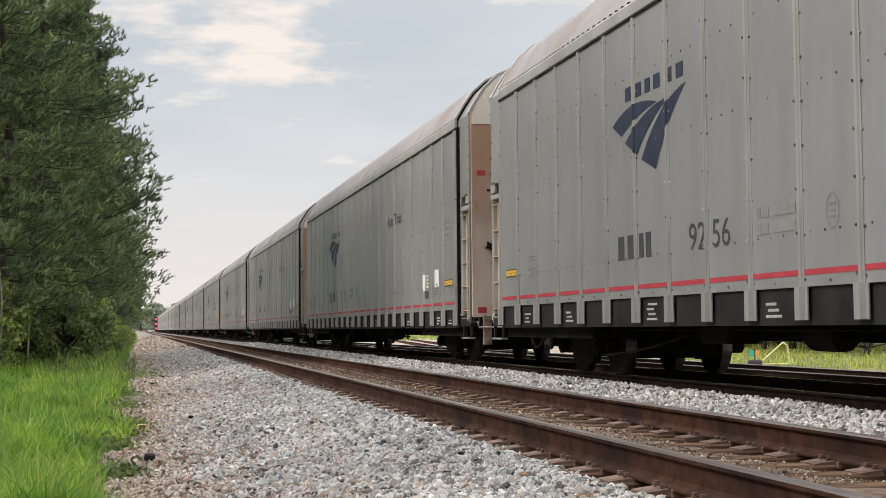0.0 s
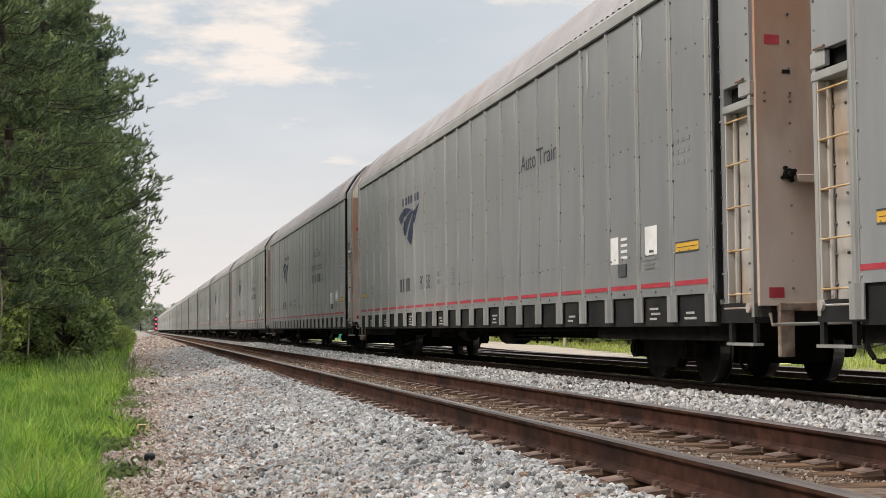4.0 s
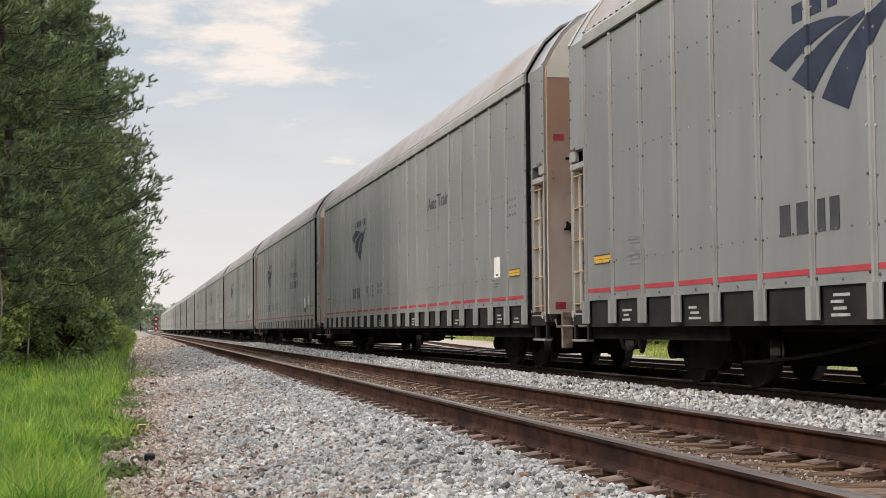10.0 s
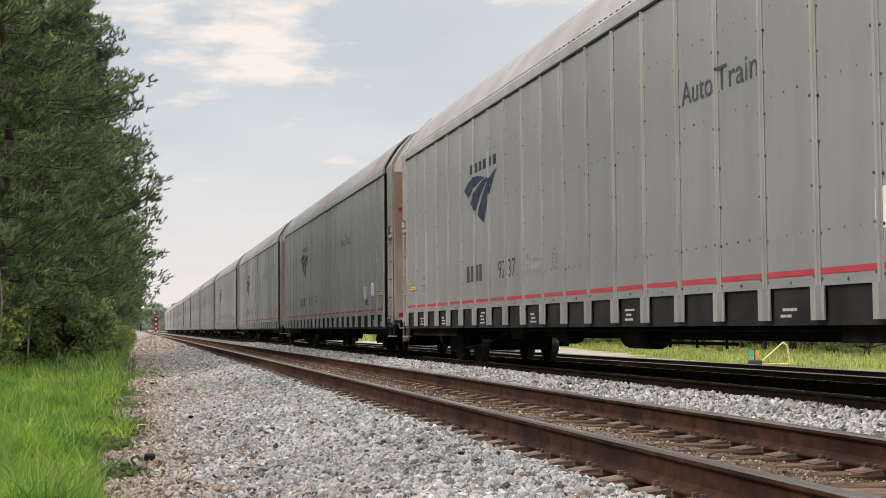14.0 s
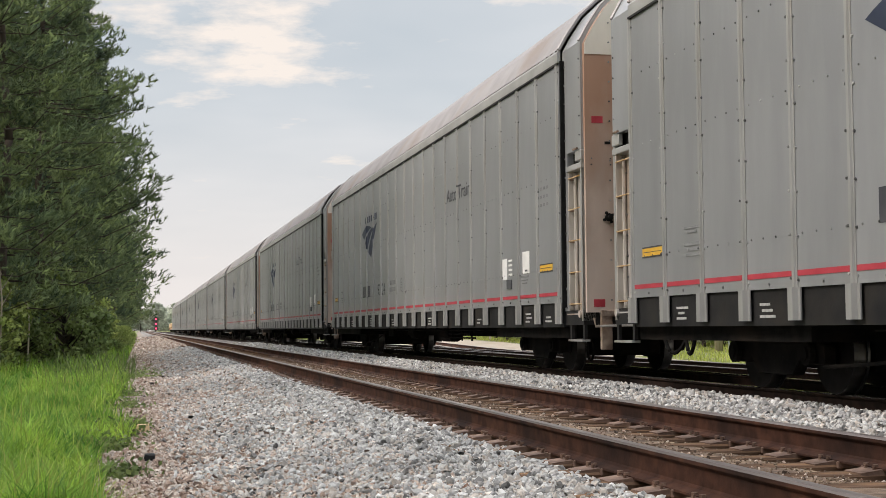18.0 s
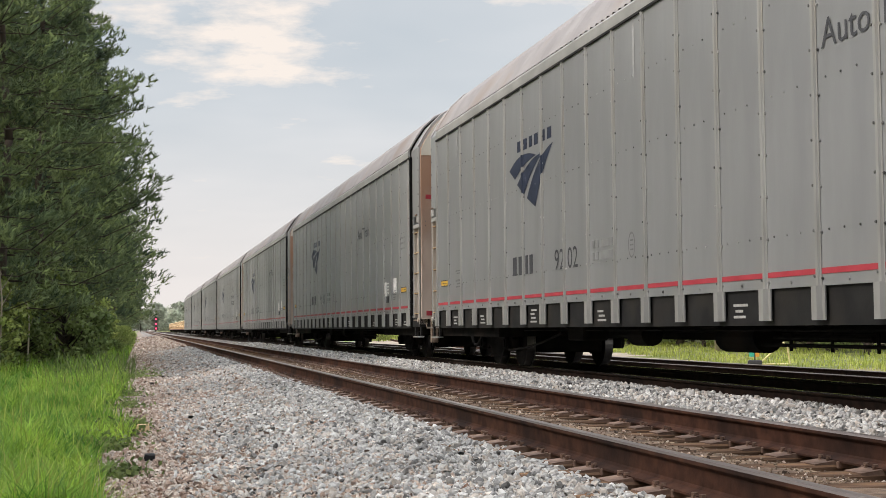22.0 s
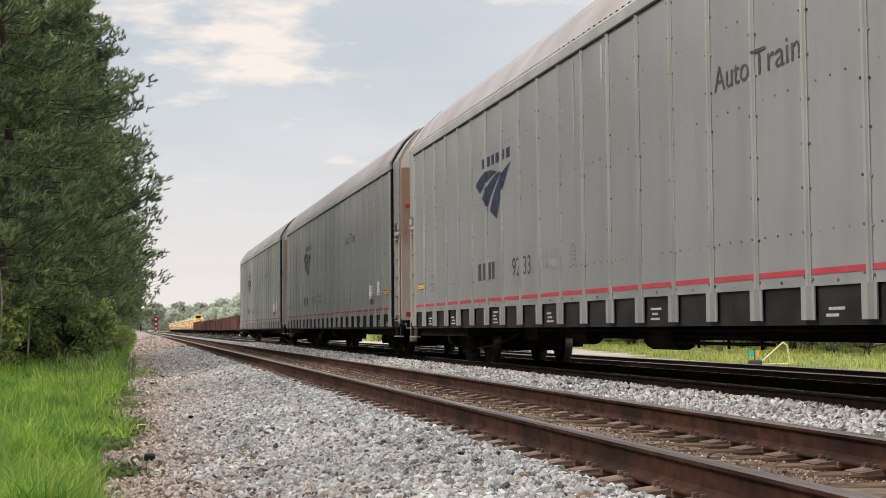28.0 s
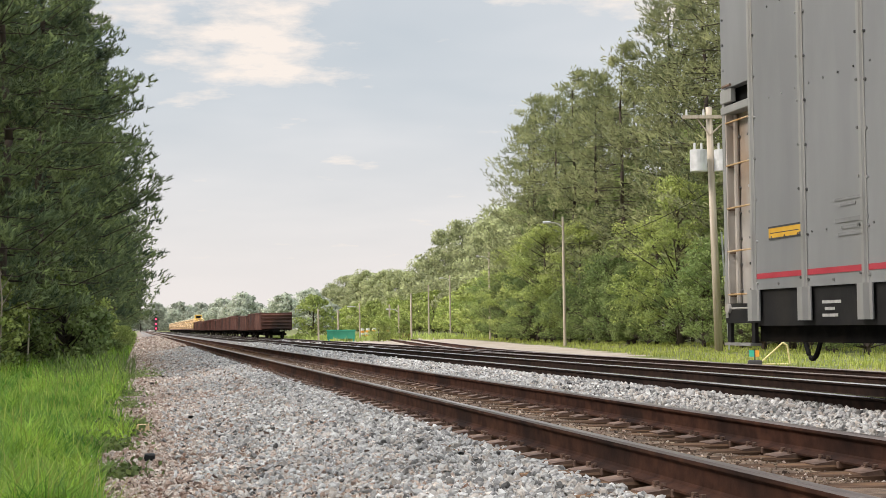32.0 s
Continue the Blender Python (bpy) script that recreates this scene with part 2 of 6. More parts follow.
M = {
    "panel": mat("grey_panel_paint", (0.275, 0.283, 0.290), (0.340, 0.349, 0.357), 1.6, 0.31, 0.26, 0.05, 30, (0.30, 0.293, 0.27), 0.7, rand=0.04, stretch=(1, 1, 0.25), stain_at=(0.5, 0.75)),
    "rib": mat("grey_rib_paint", (0.335, 0.336, 0.328), (0.415, 0.413, 0.40), 3.0, 0.4, 0.3, 0.05, 40, (0.30, 0.27, 0.22), 2.0, rand=0.08, stretch=(1, 1, 0.3)),
    "bolt": mat("bolt_steel", (0.06, 0.06, 0.062), (0.40, 0.40, 0.39), 0.9, 0.5, 0.4, 0, island=0.6),
    "roof": mat("roof_sheet", (0.245, 0.23, 0.228), (0.32, 0.302, 0.298), 1.2, 0.5, 0.3, 0.05, 30, (0.24, 0.20, 0.175), 0.6),
    "trim": mat("eave_trim", (0.32, 0.32, 0.31), (0.41, 0.41, 0.395), 2.0, 0.45, 0.3, 0.03),
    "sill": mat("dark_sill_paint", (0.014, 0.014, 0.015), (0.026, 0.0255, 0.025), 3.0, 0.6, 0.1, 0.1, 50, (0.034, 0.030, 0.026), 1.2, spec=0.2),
    # underframe and wheels: grimy steel, with the deep shade beneath put into the colour
    "under": mat("underframe_grime_shade", (0.006, 0.006, 0.006), (0.013, 0.012, 0.011), 5.0, 0.9, 0.0, 0.2, 40, (0.020, 0.016, 0.013), 1.5, spec=0.08),
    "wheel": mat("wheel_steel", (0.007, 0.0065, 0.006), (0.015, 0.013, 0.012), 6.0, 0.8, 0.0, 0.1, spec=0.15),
    "tread": mat("wheel_tread", (0.16, 0.155, 0.15), (0.24, 0.235, 0.23), 6.0, 0.35, 0.9, 0.05),
    "door": mat("rusty_door_paint", (0.40, 0.305, 0.25), (0.57, 0.47, 0.40), 1.5, 0.75, 0.0, 0.1, 30, (0.36, 0.21, 0.14), 0.9, stretch=(1, 1, 0.4)),
    "bay": mat("dusty_bay_paint", (0.36, 0.34, 0.315), (0.48, 0.455, 0.425), 3.0, 0.6, 0.1, 0.08, 40, (0.34, 0.24, 0.16), 1.6, stretch=(1, 1, 0.4)),
    "cream": mat("cream_door_cap", (0.62, 0.57, 0.49), (0.74, 0.70, 0.62), 2.0, 0.6, 0.0, 0.05, 30, (0.50, 0.40, 0.31), 1.2, stretch=(1, 1, 0.4)),
    "liner": mat("rust_streaked_liner", (0.42, 0.38, 0.335), (0.55, 0.515, 0.475), 3.0, 0.6, 0.1, 0.08, 40, (0.40, 0.31, 0.24), 2.2, stretch=(2, 2, 0.4), stain_at=(0.5, 0.7)),
    "old_rust": mat("flaking_rust", (0.10, 0.065, 0.045), (0.27, 0.19, 0.14), 5.0, 0.85, 0.0, 0.3, 40, (0.38, 0.30, 0.24), 3.0),
    "pale_stencil": mat("pale_stencil_paint", (0.36, 0.36, 0.35), (0.50, 0.50, 0.48), 20.0, 0.6, 0, 0),
    "bare": mat("peeled_pale_patch", (0.345, 0.35, 0.35), (0.47, 0.475, 0.47), 5.0, 0.5, 0.1, 0.05, 60, (0.33, 0.335, 0.335), 6.0, stain_at=(0.42, 0.6)),
    "rung": mat("worn_rung", (0.45, 0.27, 0.10), (0.62, 0.48, 0.30), 5.0, 0.6, 0.2, 0),
    "dark": mat("dark_recess", (0.008, 0.008, 0.008), (0.016, 0.016, 0.016), 5.0, 0.9, 0, 0, spec=0.1),
    "red": mat("red_stripe", (0.37, 0.030, 0.045), (0.46, 0.05, 0.07), 4.0, 0.5, 0, 0),
    "navy": mat("navy_decal", (0.012, 0.018, 0.040), (0.022, 0.031, 0.060), 4.0, 0.5, 0, 0),
    "ink": mat("dark_lettering", (0.035, 0.037, 0.045), (0.06, 0.062, 0.07), 4.0, 0.6, 0, 0),
    "soft_ink": mat("dark_grey_marking", (0.055, 0.057, 0.063), (0.085, 0.087, 0.094), 4.0, 0.6, 0, 0),
    "faint": mat("faded_lettering", (0.18, 0.186, 0.185), (0.25, 0.257, 0.257), 6.0, 0.6, 0, 0),
    "white": mat("white_notice", (0.70, 0.70, 0.68), (0.80, 0.80, 0.78), 5.0, 0.6, 0, 0),
    "yellow": mat("yellow_label", (0.60, 0.33, 0.03), (0.70, 0.42, 0.05), 5.0, 0.5, 0, 0),
    "rail": mat("rail_rust", (0.040, 0.018, 0.0125), (0.092, 0.042, 0.027), 7.0, 0.85, 0.0, 0.15, 50, (0.016, 0.011, 0.010), 0.8, spec=0.15),
    # darker brown for the rails of the main track and siding
    "rail_dark": mat("dark_brown_rail", (0.016, 0.010, 0.008), (0.040, 0.023, 0.017), 7.0, 0.8, 0.0, 0.15, 50, (0.010, 0.008, 0.007), 0.8, spec=0.15),
    "head": mat("rail_head_worn", (0.20, 0.160, 0.145), (0.31, 0.26, 0.24), 4.0, 0.36, 0.7, 0.03, stretch=(1, 0.1, 1)),
    "shine": mat("rail_head_polished", (0.42, 0.405, 0.385), (0.56, 0.54, 0.52), 4.0, 0.22, 0.9, 0.02, stretch=(1, 0.1, 1)),
    "tie": mat("weathered_tie", (0.070, 0.042, 0.028), (0.185, 0.115, 0.075), 3.0, 0.95, 0, 0.6, 30, (0.27, 0.155, 0.08), 2.0, rand=0.3, spec=0.1, stretch=(0.4, 3, 3)),
    "plate": mat("rusty_plate", (0.12, 0.07, 0.05), (0.29, 0.19, 0.14), 8.0, 0.75, 0.2, 0.3, 60, rand=0.25),
    "bed": mat("ballast_bed", (0.07, 0.066, 0.062), (0.33, 0.32, 0.308), 14.0, 0.95, 0, 1.0, 24, (0.28, 0.21, 0.16), 0.5, dist=0.04),
    "fines": mat("brown_fines", (0.090, 0.060, 0.042), (0.24, 0.165, 0.115), 11.0, 0.95, 0, 0.9, 40, (0.34, 0.245, 0.16), 1.6, dist=0.02),
    "path": mat("gravel_path", (0.15, 0.118, 0.096), (0.35, 0.295, 0.245), 12.0, 0.95, 0, 0.8, 40, (0.13, 0.10, 0.075), 0.6, dist=0.02),
    "sand": mat("sandy_road", (0.35, 0.295, 0.24), (0.46, 0.40, 0.335), 1.5, 0.95, 0, 0.3, 30, (0.36, 0.30, 0.23), 0.3),
    "turf": mat("turf", (0.075, 0.105, 0.028), (0.19, 0.21, 0.065), 2.0, 0.95, 0, 0.8, 20, (0.27, 0.235, 0.13), 0.4, dist=0.04),
    "blade": mat("grass_blade", (0.100, 0.245, 0.028), (0.36, 0.53, 0.075), 1.5, 0.65, 0, 0, spread=(0.40, 0.60), island=0.4, through_light=0.5),
    "weed": mat("weed_blade", (0.30, 0.36, 0.07), (0.50, 0.54, 0.14), 1.2, 0.7, 0, 0, island=0.35, through_light=0.5),
    "olive": mat("olive_needles", (0.12, 0.15, 0.06), (0.33, 0.35, 0.15), 0.6, 0.75, 0, 0, island=0.22, through_light=0.2, rand=0.15),
    "pine": mat("pine_needles", (0.050, 0.085, 0.038), (0.23, 0.30, 0.095), 0.9, 0.75, 0, 0, island=0.28, through_light=0.1, rand=0.15, spread=(0.38, 0.66)),
    "leaf": mat("broad_leaves", (0.135, 0.205, 0.060), (0.29, 0.355, 0.115), 0.35, 0.7, 0, 0, island=0.45, through_light=0.36, rand=0.3),
    # leaves of the far wood, lightened in colour for the haze
    "leaf_hazed": mat("hazed_broad_leaves", (0.30, 0.335, 0.165), (0.46, 0.49, 0.26), 0.35, 0.7, 0, 0, island=0.35, through_light=0.42, rand=0.25),
    "leaf_light": mat("bright_leaves", (0.25, 0.325, 0.080), (0.41, 0.47, 0.135), 0.5, 0.7, 0, 0, island=0.4, through_light=0.35, rand=0.2),
    # distant trees: the haze before them is mixed into this pale leaf colour
    "haze_leaf": mat("hazed_far_leaves", (0.41, 0.45, 0.36), (0.53, 0.57, 0.46), 0.3, 0.8, 0, 0, island=0.25, through_light=0.45, rand=0.2),
    "bark": mat("bark", (0.035, 0.027, 0.021), (0.085, 0.064, 0.048), 4.0, 0.95, 0, 0.6, 14, stretch=(1, 1, 0.3)),
    "pole": mat("weathered_pole", (0.40, 0.34, 0.26), (0.56, 0.49, 0.40), 3.0, 0.9, 0, 0.2, 30, stretch=(3, 3, 0.2)),
    "steel": mat("galvanised_steel", (0.55, 0.56, 0.56), (0.70, 0.71, 0.71), 3.0, 0.5, 0.3, 0),
    "gondola": mat("rusty_gondola", (0.10, 0.046, 0.036), (0.22, 0.10, 0.072), 0.8, 0.8, 0, 0.1, 20, (0.045, 0.03, 0.028), 0.4, rand=0.35),
    "green": mat("green_bin_paint", (0.04, 0.36, 0.24), (0.07, 0.46, 0.32), 1.0, 0.5, 0, 0.05),
    "lumber": mat("loaded_timber", (0.50, 0.33, 0.17), (0.76, 0.60, 0.38), 1.0, 0.85, 0, 0.1, island=0.35, rand=0.25),
    "machine": mat("machine_yellow", (0.58, 0.36, 0.06), (0.72, 0.50, 0.12), 1.0, 0.5, 0, 0.05),
    "faded_yellow": mat("faded_yellow_paint", (0.62, 0.52, 0.20), (0.74, 0.66, 0.34), 6.0, 0.6, 0, 0),
    "signal": mat("signal_black", (0.03, 0.03, 0.03), (0.05, 0.05, 0.05), 1.0, 0.7, 0, 0),
    "orange": mat("orange_target", (0.78, 0.33, 0.04), (0.85, 0.42, 0.06), 3.0, 0.5, 0, 0),
    "target_green": mat("green_target", (0.03, 0.42, 0.28), (0.05, 0.50, 0.34), 3.0, 0.5, 0, 0),
}


def glowing(name, colour, strength):
    m = bpy.data.materials.new(name)
    m.use_nodes = True
    b = m.node_tree.nodes["Principled BSDF"]
    b.inputs["Base Color"].default_value = (*colour, 1)
    b.inputs["Emission Color"].default_value = (*colour, 1)
    b.inputs["Emission Strength"].default_value = strength
    return m


def stone_mat(name, stops, seed_scale):
    """Each stone takes its own colour from the row of stops, with a fine mottle."""
    m = bpy.data.materials.new(name)
    m.use_nodes = True
    nt = m.node_tree
    n, l = nt.nodes.new, nt.links.new
    b = nt.nodes["Principled BSDF"]
    geo, r = n("ShaderNodeNewGeometry"), n("ShaderNodeValToRGB")
    r.color_ramp.elements[0].position, r.color_ramp.elements[0].color = 0.0, (*stops[0], 1)
    r.color_ramp.elements[1].position, r.color_ramp.elements[1].color = 1.0, (*stops[-1], 1)
    for i, c in enumerate(stops[1:-1]):
        e = r.color_ramp.elements.new((i + 1) / (len(stops) - 1))
        e.color = (*c, 1)
    l(geo.outputs["Random Per Island"], r.inputs[0])
    tc, nz = n("ShaderNodeTexCoord"), n("ShaderNodeTexNoise")
    nz.inputs["Scale"].default_value, nz.inputs["Detail"].default_value = 45.0, 4.0
    l(tc.outputs["Object"], nz.inputs["Vector"])
    patch = n("ShaderNodeTexNoise")
    patch.inputs["Scale"].default_value, patch.inputs["Detail"].default_value = seed_scale, 3.0
    l(tc.outputs["Object"], patch.inputs["Vector"])
    add = n("ShaderNodeMath")
    add.operation = "ADD"
    l(nz.outputs[0], add.inputs[0])
    l(patch.outputs[0], add.inputs[1])
    mr = n("ShaderNodeMapRange")
    mr.inputs[1].default_value, mr.inputs[2].default_value = 0.6, 1.4
    mr.inputs[3].default_value, mr.inputs[4].default_value = 0.62, 1.35
    l(add.outputs[0], mr.inputs[0])
    mu = n("ShaderNodeVectorMath")
    mu.operation = "SCALE"
    l(r.outputs[0], mu.inputs[0])
    l(mr.outputs[0], mu.inputs["Scale"])
    l(mu.outputs[0], b.inputs["Base Color"])
    b.inputs["Roughness"].default_value = 0.85
    bp = n("ShaderNodeBump")
    bp.inputs["Strength"].default_value, bp.inputs["Distance"].default_value = 0.4, 0.006
    l(nz.outputs[0], bp.inputs["Height"])
    l(bp.outputs[0], b.inputs["Normal"])
    return m


M["stone"] = stone_mat("ballast_stone", [(0.09, 0.087, 0.083), (0.40, 0.39, 0.375), (0.56, 0.55, 0.53), (0.45, 0.39, 0.335), (0.64, 0.63, 0.61), (0.25, 0.24, 0.233), (0.80, 0.79, 0.765)], 0.7)
M["pebble"] = stone_mat("path_stone", [(0.08, 0.050, 0.038), (0.43, 0.315, 0.25), (0.61, 0.49, 0.41), (0.27, 0.16, 0.11), (0.69, 0.59, 0.51), (0.43, 0.36, 0.31), (0.83, 0.745, 0.66)], 0.7)
M["dirt"] = stone_mat("track_dirt", [(0.05, 0.033, 0.024), (0.14, 0.095, 0.064), (0.10, 0.062, 0.04), (0.23, 0.17, 0.115), (0.16, 0.11, 0.075)], 0.7)
M["red_lamp"] = glowing("red_signal_lamp", (1.0, 0.05, 0.12), 3.0)


# ---------------------------------------------------------------- mesh helpers
def bm_box(bm, x0, x1, y0, y1, z0, z1, bevel=0.0):
    vs = [bm.verts.new(c) for c in ((x0, y0, z0), (x1, y0, z0), (x1, y1, z0), (x0, y1, z0), (x0, y0, z1), (x1, y0, z1), (x1, y1, z1), (x0, y1, z1))]
    fs = [bm.faces.new([vs[i] for i in q]) for q in ((0, 3, 2, 1), (4, 5, 6, 7), (0, 1, 5, 4), (1, 2, 6, 5), (2, 3, 7, 6), (3, 0, 4, 7))]
    if bevel:
        es = list({e for f in fs for e in f.edges})
        bmesh.ops.bevel(bm, geom=es, offset=bevel, segments=1, affect="EDGES")
    return vs


def bm_rod(bm, a, b, r, sides=8, r2=None):
    a, b = Vector(a), Vector(b)
    r2 = r if r2 is None else r2
    q = (b - a).to_track_quat("Z", "Y")
    lo, hi = [], []
    for i in range(sides):
        d = q @ Vector((math.cos(2 * math.pi * i / sides), math.sin(2 * math.pi * i / sides), 0))
        lo.append(bm.verts.new(a + d * r))
        hi.append(bm.verts.new(b + d * r2))
    for i in range(sides):
        j = (i + 1) % sides
        bm.faces.new((lo[i], lo[j], hi[j], hi[i]))
    bm.faces.new(lo[::-1])
    bm.faces.new(hi)


def bm_tube(bm, pts, r, sides=6):
    """One bent tube through the points."""
    pts = [Vector(p) for p in pts]
    rings = []
    for i, p in enumerate(pts):
        d = (pts[min(i + 1, len(pts) - 1)] - pts[max(i - 1, 0)]).normalized()
        u = d.orthogonal().normalized() if abs(d.y) > 0.9 else d.cross(Vector((0, 1, 0))).normalized()
        w = d.cross(u)
        rings.append([bm.verts.new(p + (u * math.cos(2 * math.pi * k / sides) + w * math.sin(2 * math.pi * k / sides)) * r) for k in range(sides)])
    for a, b in zip(rings, rings[1:]):
        for k in range(sides):
            j = (k + 1) % sides
            bm.faces.new((a[k], a[j], b[j], b[k]))
    bm.faces.new(rings[0][::-1])
    bm.faces.new(rings[-1])


def bm_bar(bm, outline, y0, y1):
    """An outline in x and z, drawn out along y."""
    a = [bm.verts.new((x, y0, z)) for x, z in outline]
    b = [bm.verts.new((x, y1, z)) for x, z in outline]
    k = len(outline)
    for i in range(k):
        j = (i + 1) % k
        bm.faces.new((a[i], a[j], b[j], b[i]))
    bm.faces.new(a[::-1])
    bm.faces.new(b)


def bm_slab(bm, outline, x0, x1):
    """An outline in y and z, drawn out along x."""
    a = [bm.verts.new((x0, y, z)) for y, z in outline]
    b = [bm.verts.new((x1, y, z)) for y, z in outline]
    k = len(outline)
    for i in range(k):
        j = (i + 1) % k
        bm.faces.new((a[i], a[j], b[j], b[i]))
    bm.faces.new(a[::-1])
    bm.faces.new(b)


def mesh_of(name, bm, material, smooth=False):
    bmesh.ops.recalc_face_normals(bm, faces=bm.faces)
    me = bpy.data.meshes.new(name)
    bm.to_mesh(me)
    bm.free()
    for m in material if isinstance(material, (list, tuple)) else [material]:
        me.materials.append(m)
    if smooth:
        me.polygons.foreach_set("use_smooth", [True] * len(me.polygons))
    return me


def part(name, bm, material, parent, label="", at=None, smooth=False):
    ob = new(name, mesh_of(name, bm, material, smooth))
    ob.parent = parent
    if at is not None:
        ob.location = at
    return tagged(ob, label)


def piece(name, me, parent, at=(0, 0, 0)):
    """One more object on a mesh that is already there."""
    ob = new(name, me)
    ob.parent = parent
    ob.location = at
    return ob


def thing(name, label, category, at=(0, 0, 0), group="", kind="", rz=0.0):
    ob = new(name)
    ob.empty_display_size = 0.3
    ob.matrix_basis = pose(*at, 0, 0, rz)
    return tagged(ob, label, category, group, kind)


def soup(name, verts, faces, material, normals=None):
    """A mesh from arrays; faces all have one number of corners. normals: soft shading across foliage, one for each vertex."""
    me = bpy.data.meshes.new(name)
    verts, faces = np.asarray(verts, np.float32), np.asarray(faces, np.int32)
    k = faces.shape[1]
    me.vertices.add(len(verts))
    me.vertices.foreach_set("co", verts.ravel())
    me.loops.add(faces.size)
    me.loops.foreach_set("vertex_index", faces.ravel())
    me.polygons.add(len(faces))
    me.polygons.foreach_set("loop_start", np.arange(0, faces.size, k, dtype=np.int32))
    me.update(calc_edges=True)
    me.materials.append(material)
    me.polygons.foreach_set("use_smooth", np.full(len(me.polygons), normals is not None))
    if normals is not None:
        me.normals_split_custom_set_from_vertices(np.asarray(normals, np.float32))
    return me


rng = np.random.default_rng(7)


# ---------------------------------------------------------------- ground
PROFILE = [(-400, -0.1), (-60, -0.2), (-12, -0.28), (-6, -0.30), (-2, -0.30), (-0.7, -0.29), (0.0, -0.28), (0.7, -0.26), (1.2, -0.20), (1.8, -0.10),
           (2.3, -0.035), (2.5, -0.06), (2.72, -0.07), (2.88, -0.06), (3.08, -0.029), (3.25, -0.020), (3.49, -0.0175), (3.73, -0.020), (3.90, -0.029), (4.1, -0.06), (4.3, -0.06), (4.6, 0.0), (5.4, 0.022), (6.2, 0.036), (6.6, 0.012), (7.0, -0.09), (7.83, -0.09), (8.7, -0.09),
           (9.2, -0.14), (10.4, -0.28), (12.0, -0.275), (14.2, -0.275), (15.2, -0.27), (19.6, -0.22), (23, -0.15), (28, 0.0), (60, 0.3), (400, 0.8)]


def ground_z(x):
    return float(np.interp(x, [p[0] for p in PROFILE], [p[1] for p in PROFILE]))


def road_edge(y):
    """Where the sandy road gives way to rough grass, veering off with the yard."""
    return float(np.interp(y, [20, 40, 46, 55, 65, 85, 100, 125, 126], [16.4, 16.5, 17.2, 18.9, 20.4, 22.9, 24.4, 25.6, 15.2]))


def make_ground():
    xs = [p[0] for p in PROFILE]
    xs = sorted(set(xs + [round(15.2 + 0.6 * i, 1) for i in range(1, 24)] + [9.8, 11.5, 17.0, 18.2, -1.2, 1000, -1000]))
    ys = [-300, -60, -20, -5, 0] + [float(v) for v in range(4, 133, 4)] + [150, 200, 300, 450, 700, 1200, 2500]
    bm = bmesh.new()
    grid = [[bm.verts.new((x, y, ground_z(x))) for x in xs] for y in ys]
    for j in range(len(ys) - 1):
        for i in range(len(xs) - 1):
            f = bm.faces.new((grid[j][i], grid[j][i + 1], grid[j + 1][i + 1], grid[j + 1][i]))
            x, y = (xs[i] + xs[i + 1]) / 2, (ys[j] + ys[j + 1]) / 2
            if x < -0.7 or x > road_edge(y):
                f.material_index = 0
            elif x < 0.7:
                f.material_index = 1
            elif 2.5 < x < 4.3:
                f.material_index = 3
            elif x < 9.8:
                f.material_index = 2
            elif x < 15.2:
                f.material_index = 3
            else:
                f.material_index = 4
    me = mesh_of("ground", bm, [M["turf"], M["path"], M["bed"], M["fines"], M["sand"]])
    tagged(new("ground", me), "grass verge, gravel path and stone ballast beside tracks", "ground", kind="structure")


make_ground()


# ---------------------------------------------------------------- railway tracks
RAIL = [(-0.076, 0.0), (0.076, 0.0), (0.076, 0.012), (0.022, 0.030), (0.0095, 0.045), (0.0095, 0.128), (0.030, 0.142), (0.037, 0.150), (0.037, 0.168), (0.028, 0.180),
        (-0.028, 0.180), (-0.037, 0.168), (-0.037, 0.150), (-0.030, 0.142), (-0.0095, 0.128), (-0.0095, 0.045), (-0.022, 0.030), (-0.076, 0.012)]


def rail_mesh(name, head, y0, y1, web="rail"):
    bm = bmesh.new()
    bm_bar(bm, RAIL, y0, y1)
    for f in bm.faces:
        f.material_index = 1 if f.calc_center_median().z > 0.172 and abs(f.normal.y) < 0.5 else 0
    return mesh_of(name, bm, [M[web], head])


def box_mesh(name, material, x, y, z, bevel=0.0):
    bm = bmesh.new()
    bm_box(bm, -x / 2, x / 2, -y / 2, y / 2, 0, z, bevel)
    return mesh_of(name, bm, material)


def plate_mesh():
    """A tie plate with its shoulders, two spikes and a rail anchor's stub."""
    bm = bmesh.new()
    bm_bar(bm, [(-0.215, -0.006), (0.215, -0.006), (0.215, 0.012), (0.085, 0.028), (-0.085, 0.028), (-0.215, 0.012)], -0.10, 0.10)
    for sx, sy in ((-0.105, 0.05), (0.105, -0.05), (-0.105, -0.05), (0.105, 0.05)):
        bm_rod(bm, (sx, sy, 0.0), (sx, sy, 0.042), 0.010, 6)
        bm_rod(bm, (sx - 0.008 * math.copysign(1, sx), sy, 0.042), (sx - 0.008 * math.copysign(1, sx), sy, 0.055), 0.018, 6)
    return mesh_of("tie_plate", bm, M["plate"])


PITCH_TIE = 0.535
PLATE = plate_mesh()
TIES = [box_mesh("tie", M["tie"], 2.6, 0.225, 0.18, 0.012) for _ in range(1)]
ANCHOR = box_mesh("rail_anchor", M["plate"], 0.17, 0.03, 0.045, 0.006)


